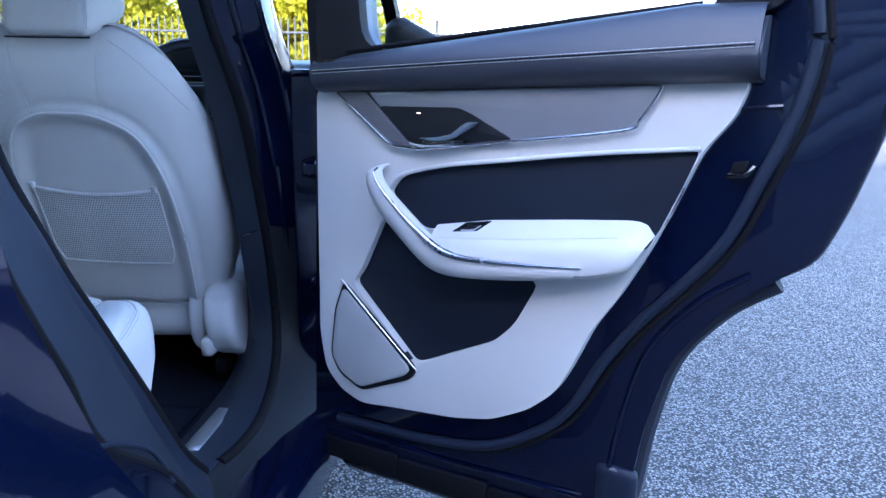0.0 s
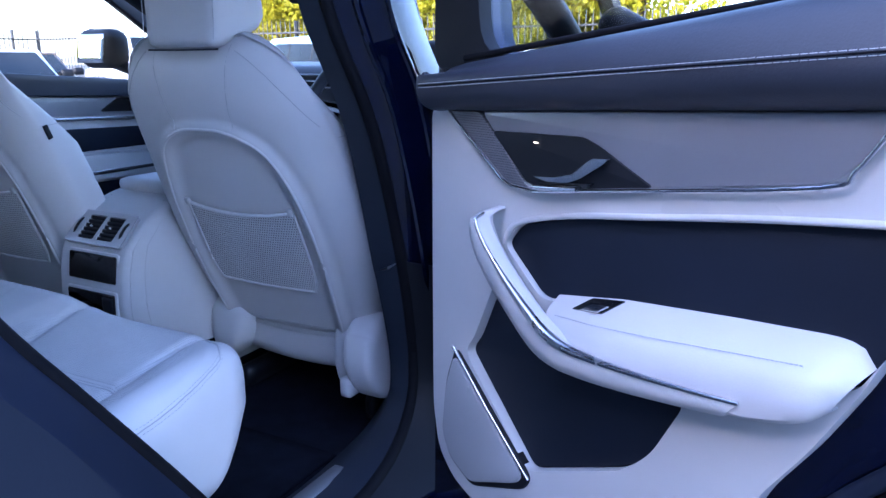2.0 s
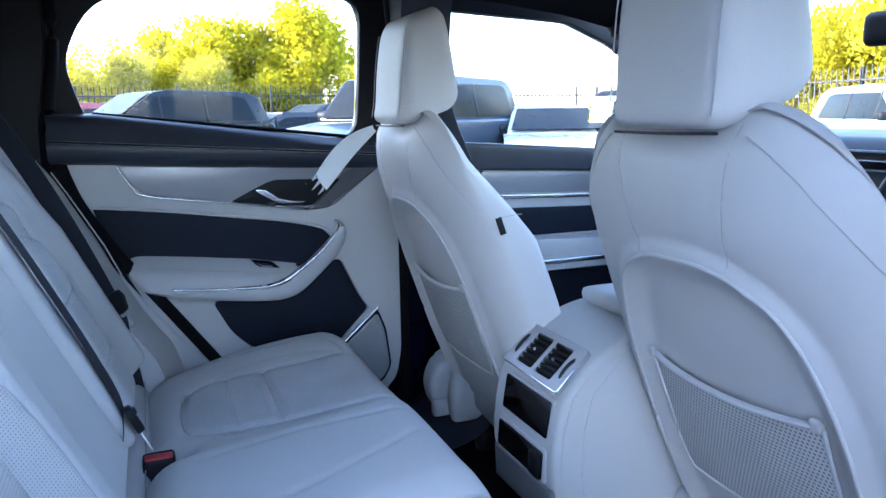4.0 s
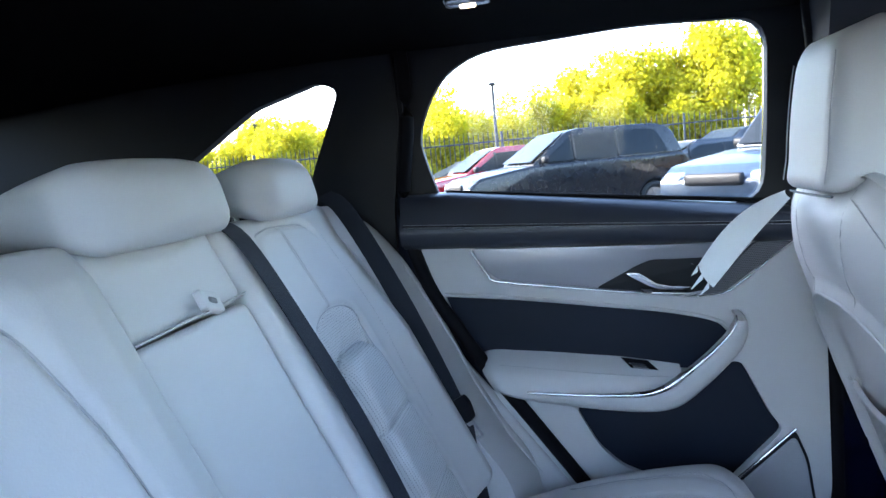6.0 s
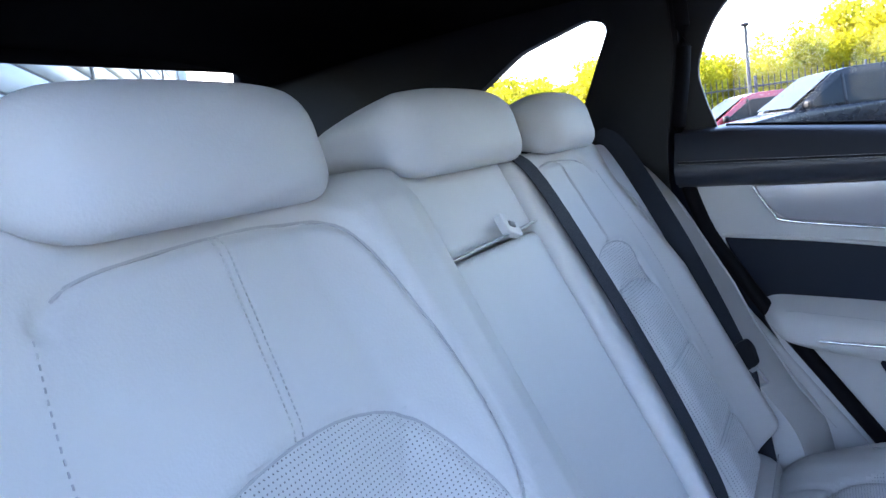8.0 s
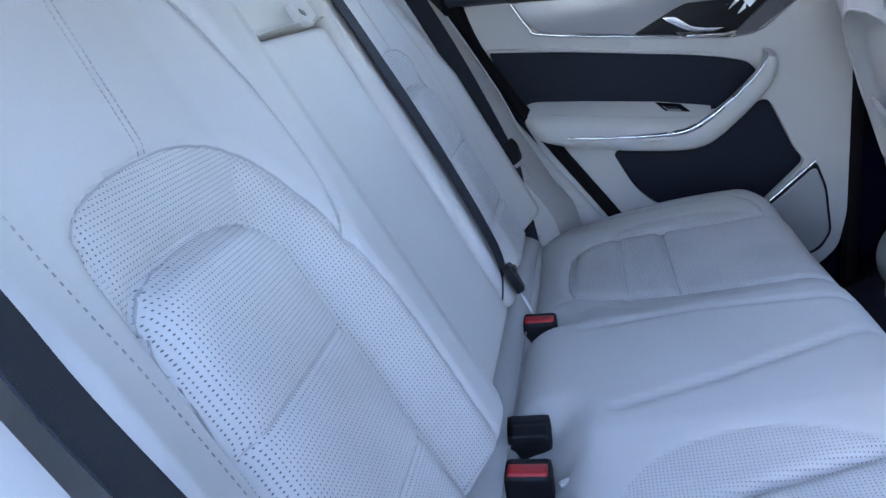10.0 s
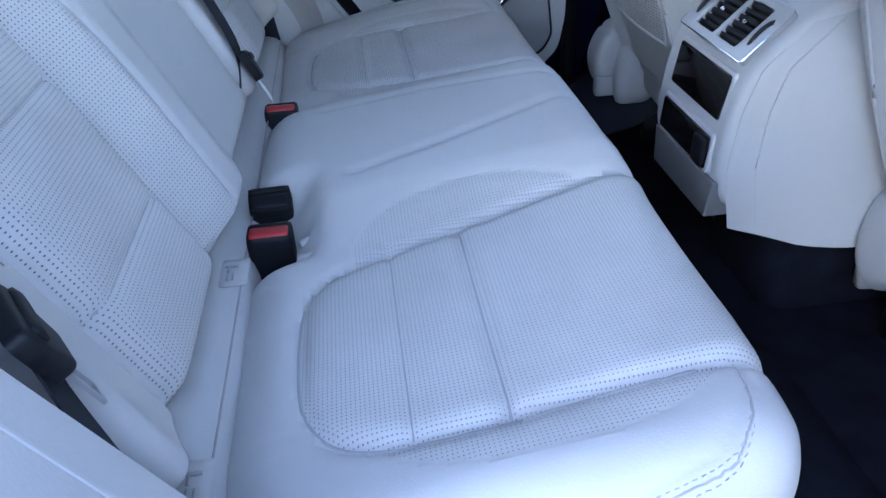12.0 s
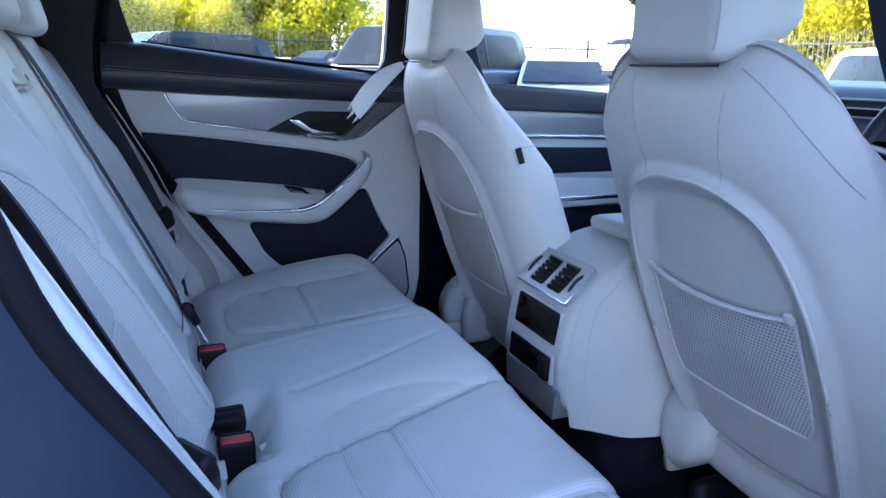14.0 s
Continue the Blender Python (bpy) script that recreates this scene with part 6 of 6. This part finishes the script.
LEAF = leaf_mat("spring_leaves", (0.33, 0.325, 0.010), (0.54, 0.48, 0.016))
BARK = mat("bark", (0.10, 0.075, 0.05), 0.9, vary=0.25, grain=1.0, grain_scale=60)
rng = np.random.default_rng(5)


def tree(x, y, h, label):
    t = thing("tree", label, "tree", group="boundary trees", mw=pose(x, y, 0, 0, 0, rng.uniform(0, 360)))
    trunk = tube("trunk", [(0, 0, 0), (0.03, 0.02, h * 0.35), (0.0, 0.06, h * 0.75)], [0.09, 0.06, 0.02], BARK, t, "brown trunk", 7)
    verts, faces = [], []
    centres = []
    for k in range(26):
        a, zz = rng.uniform(0, 2 * math.pi), rng.uniform(0.08, 0.95)
        rr = h * 0.34 * math.sin(math.pi * (0.12 + 0.80 * zz)) * rng.uniform(0.35, 1.1)
        c = np.array([rr * math.cos(a), rr * math.sin(a), h * zz])
        centres.append(c)
        if k < 6:
            tube("limb", [(0, 0, h * zz * 0.6), tuple(c * [0.5, 0.5, 0.82]), tuple(c)], [0.03, 0.02, 0.008], BARK, trunk, "", 5)
    n = 10000
    for k in range(n):
        c = centres[rng.integers(len(centres))]
        d = rng.normal(size=3)
        p = c + d / np.linalg.norm(d) * rng.uniform(0.2, 1.0) ** 0.6 * h * 0.17
        if p[2] < 0.15:
            continue
        s = rng.uniform(0.05, 0.10)
        u, w = rng.normal(size=3), rng.normal(size=3)
        u /= np.linalg.norm(u)
        w -= u * (w @ u)
        w /= np.linalg.norm(w)
        i = len(verts)
        verts += [p - u * s, p + w * s * 0.55, p + u * s, p - w * s * 0.55]
        faces.append((i, i + 1, i + 2, i + 3))
    link_mesh("crown", verts, faces, LEAF, t, "yellow-green spring leaves", False)
    return t


master = [tree(0, 0, hh, "yellow-green spring tree at the boundary fence") for hh in (3.6, 4.3, 4.0)]
spots = []
for k in range(40):
    spots.append((-25.5 - (k % 3) * 1.6 + rng.uniform(-0.6, 0.6), -30 + k * 0.98 + rng.uniform(-0.4, 0.4)))
for k in range(16):
    spots.append((-17.0 + k * 0.95 + rng.uniform(-0.3, 0.3), 18.5 + (k % 3) * 1.5 + rng.uniform(-0.5, 0.5)))
for k, (x, y) in enumerate(spots):
    m = pose(x, y, 0, 0, 0, rng.uniform(0, 360)) @ Matrix.Scale(rng.uniform(0.8, 1.2) * (1.0 if k >= 40 else float(np.interp(y, [-12, 0, 4, 9], [0.86, 0.90, 1.02, 1.1]))), 4)
    if k < 3:
        master[k].matrix_basis = m
    else:
        c = copy_thing(master[k % 3], pose(0, 0, 0))
        c.matrix_basis = m


def fence(a, b, label):
    """Palisade fence of upright pales on two rails."""
    a, b = Vector(a), Vector(b)
    d = (b - a).normalized()
    n = int((b - a).length / 0.155)
    ob = thing("palisade_fence", label, "fence", mw=Matrix.Translation(a) @ Matrix.Rotation(math.atan2(d.y, d.x), 4, "Z"))
    L = (b - a).length
    for z in (0.4, 2.0):
        rbox("rail", (L, 0.04, 0.05), 0.005, (L / 2, 0.03, z), STEEL, ob, "grey steel rail", 2.0)
    bm = bmesh.new()
    for k in range(n):
        x = k * 0.155
        pts = [(x - 0.014, 0.05), (x + 0.014, 0.05), (x + 0.014, 2.2), (x, 2.35), (x - 0.014, 2.2)]
        f1 = [bm.verts.new((p, 0, z)) for p, z in pts]
        f2 = [bm.verts.new((p, 0.012, z)) for p, z in pts]
        bm.faces.new(f1), bm.faces.new(f2[::-1])
        for i in range(5):
            bm.faces.new((f1[i], f1[(i + 1) % 5], f2[(i + 1) % 5], f2[i]))
    pales = part("pales", bm, STEEL, ob, "grey steel pales", False)
    pales["kind"] = "stuff"
    for k in range(int(L / 2.75) + 1):
        rbox("post", (0.07, 0.09, 2.3), 0.005, (k * 2.75, 0.08, 1.15), STEEL, ob, "grey steel post", 0.5)
    return ob


STEEL = mat("fence_steel", (0.035, 0.036, 0.038), 0.6, vary=0.15)
fence((-22.5, -26, 0), (-22.5, 16, 0), "dark steel palisade fence along the car park")
fence((-22.5, 16, 0), (24, 15.6, 0), "dark steel palisade fence along the car park")


def lamp_post(x, y):
    ob = thing("lamp_post", "slim grey car park lamp post", "lamp post", group="lamp posts", mw=pose(x, y, 0))
    tube("pole", [(0, 0, 0), (0, 0, 3.6)], [0.06, 0.045], STEEL, ob, "grey pole")
    rbox("lantern", (0.34, 0.2, 0.08), 0.03, (0.1, 0, 3.62), STEEL, ob, "flat lantern", 0.08)


lamp_post(-21.3, -1.3)
lamp_post(-26.9, -11.2)

# buildings
SIDING = mat("pale_metal_siding", (0.25, 0.26, 0.26), 0.45, vary=0.05, scale=0.4)
WALLM = mat("showroom_cladding", (0.36, 0.36, 0.355), 0.5, vary=0.05, scale=0.3)
shed = thing("warehouse", "pale panelled metal warehouse beside the car park", "building")


def clad_wall(mw, length, posts):
    """A wall of pale panels with dark open joints, 9 m high, and slim posts."""
    rbox("wall", (length, 0.2, 9.0), 0.02, (length / 2, 0, 4.5), WALLM, shed, "pale metal wall", 4.0, mw=mw)
    for k in range(14):
        rbox("panel", (length, 0.05, 0.56), 0.01, (length / 2, -0.125, 0.42 + 0.62 * k), SIDING, shed, "", 8.0, mw=mw)
        rbox("joint", (length, 0.02, 0.05), 0.004, (length / 2, -0.115, 0.73 + 0.62 * k), STEEL, shed, "dark panel joint", 8.0, mw=mw)
    for x in posts:
        rbox("wall_post", (0.22, 0.12, 8.8), 0.01, (x, -0.16, 4.4), STEEL, shed, "dark slim wall post", 2.0, mw=mw)


# First wall: unseen, added to keep the sun off the car.
clad_wall(pose(16.0, -11.0, 0, 0, 0, 180), 22.3, ()), clad_wall(pose(-6.3, -11.0, 0, 0, 0, 222), 40.0, (9.0, 19.5, 29.0))
rbox("roof", (23.0, 8.0, 0.3), 0.05, (4.8, -14.9, 9.15), WALLM, shed, "pale metal roof over the unseen wall", 3.0)
rbox("end_wall", (0.2, 8.0, 9.0), 0.02, (-36.2, -41.0, 4.5), WALLM, shed, "pale end wall", 2.0)
far = thing("far_building", "pale low industrial building beyond the fence", "building")
rbox("wall", (34.0, 8.0, 6.0), 0.05, (20.5, 34.0, 3.0), SIDING, far, "pale metal wall", 4.0)
rbox("roof", (34.6, 8.6, 0.5), 0.05, (20.5, 34.0, 6.2), WALLM, far, "pale flat roof", 4.0)
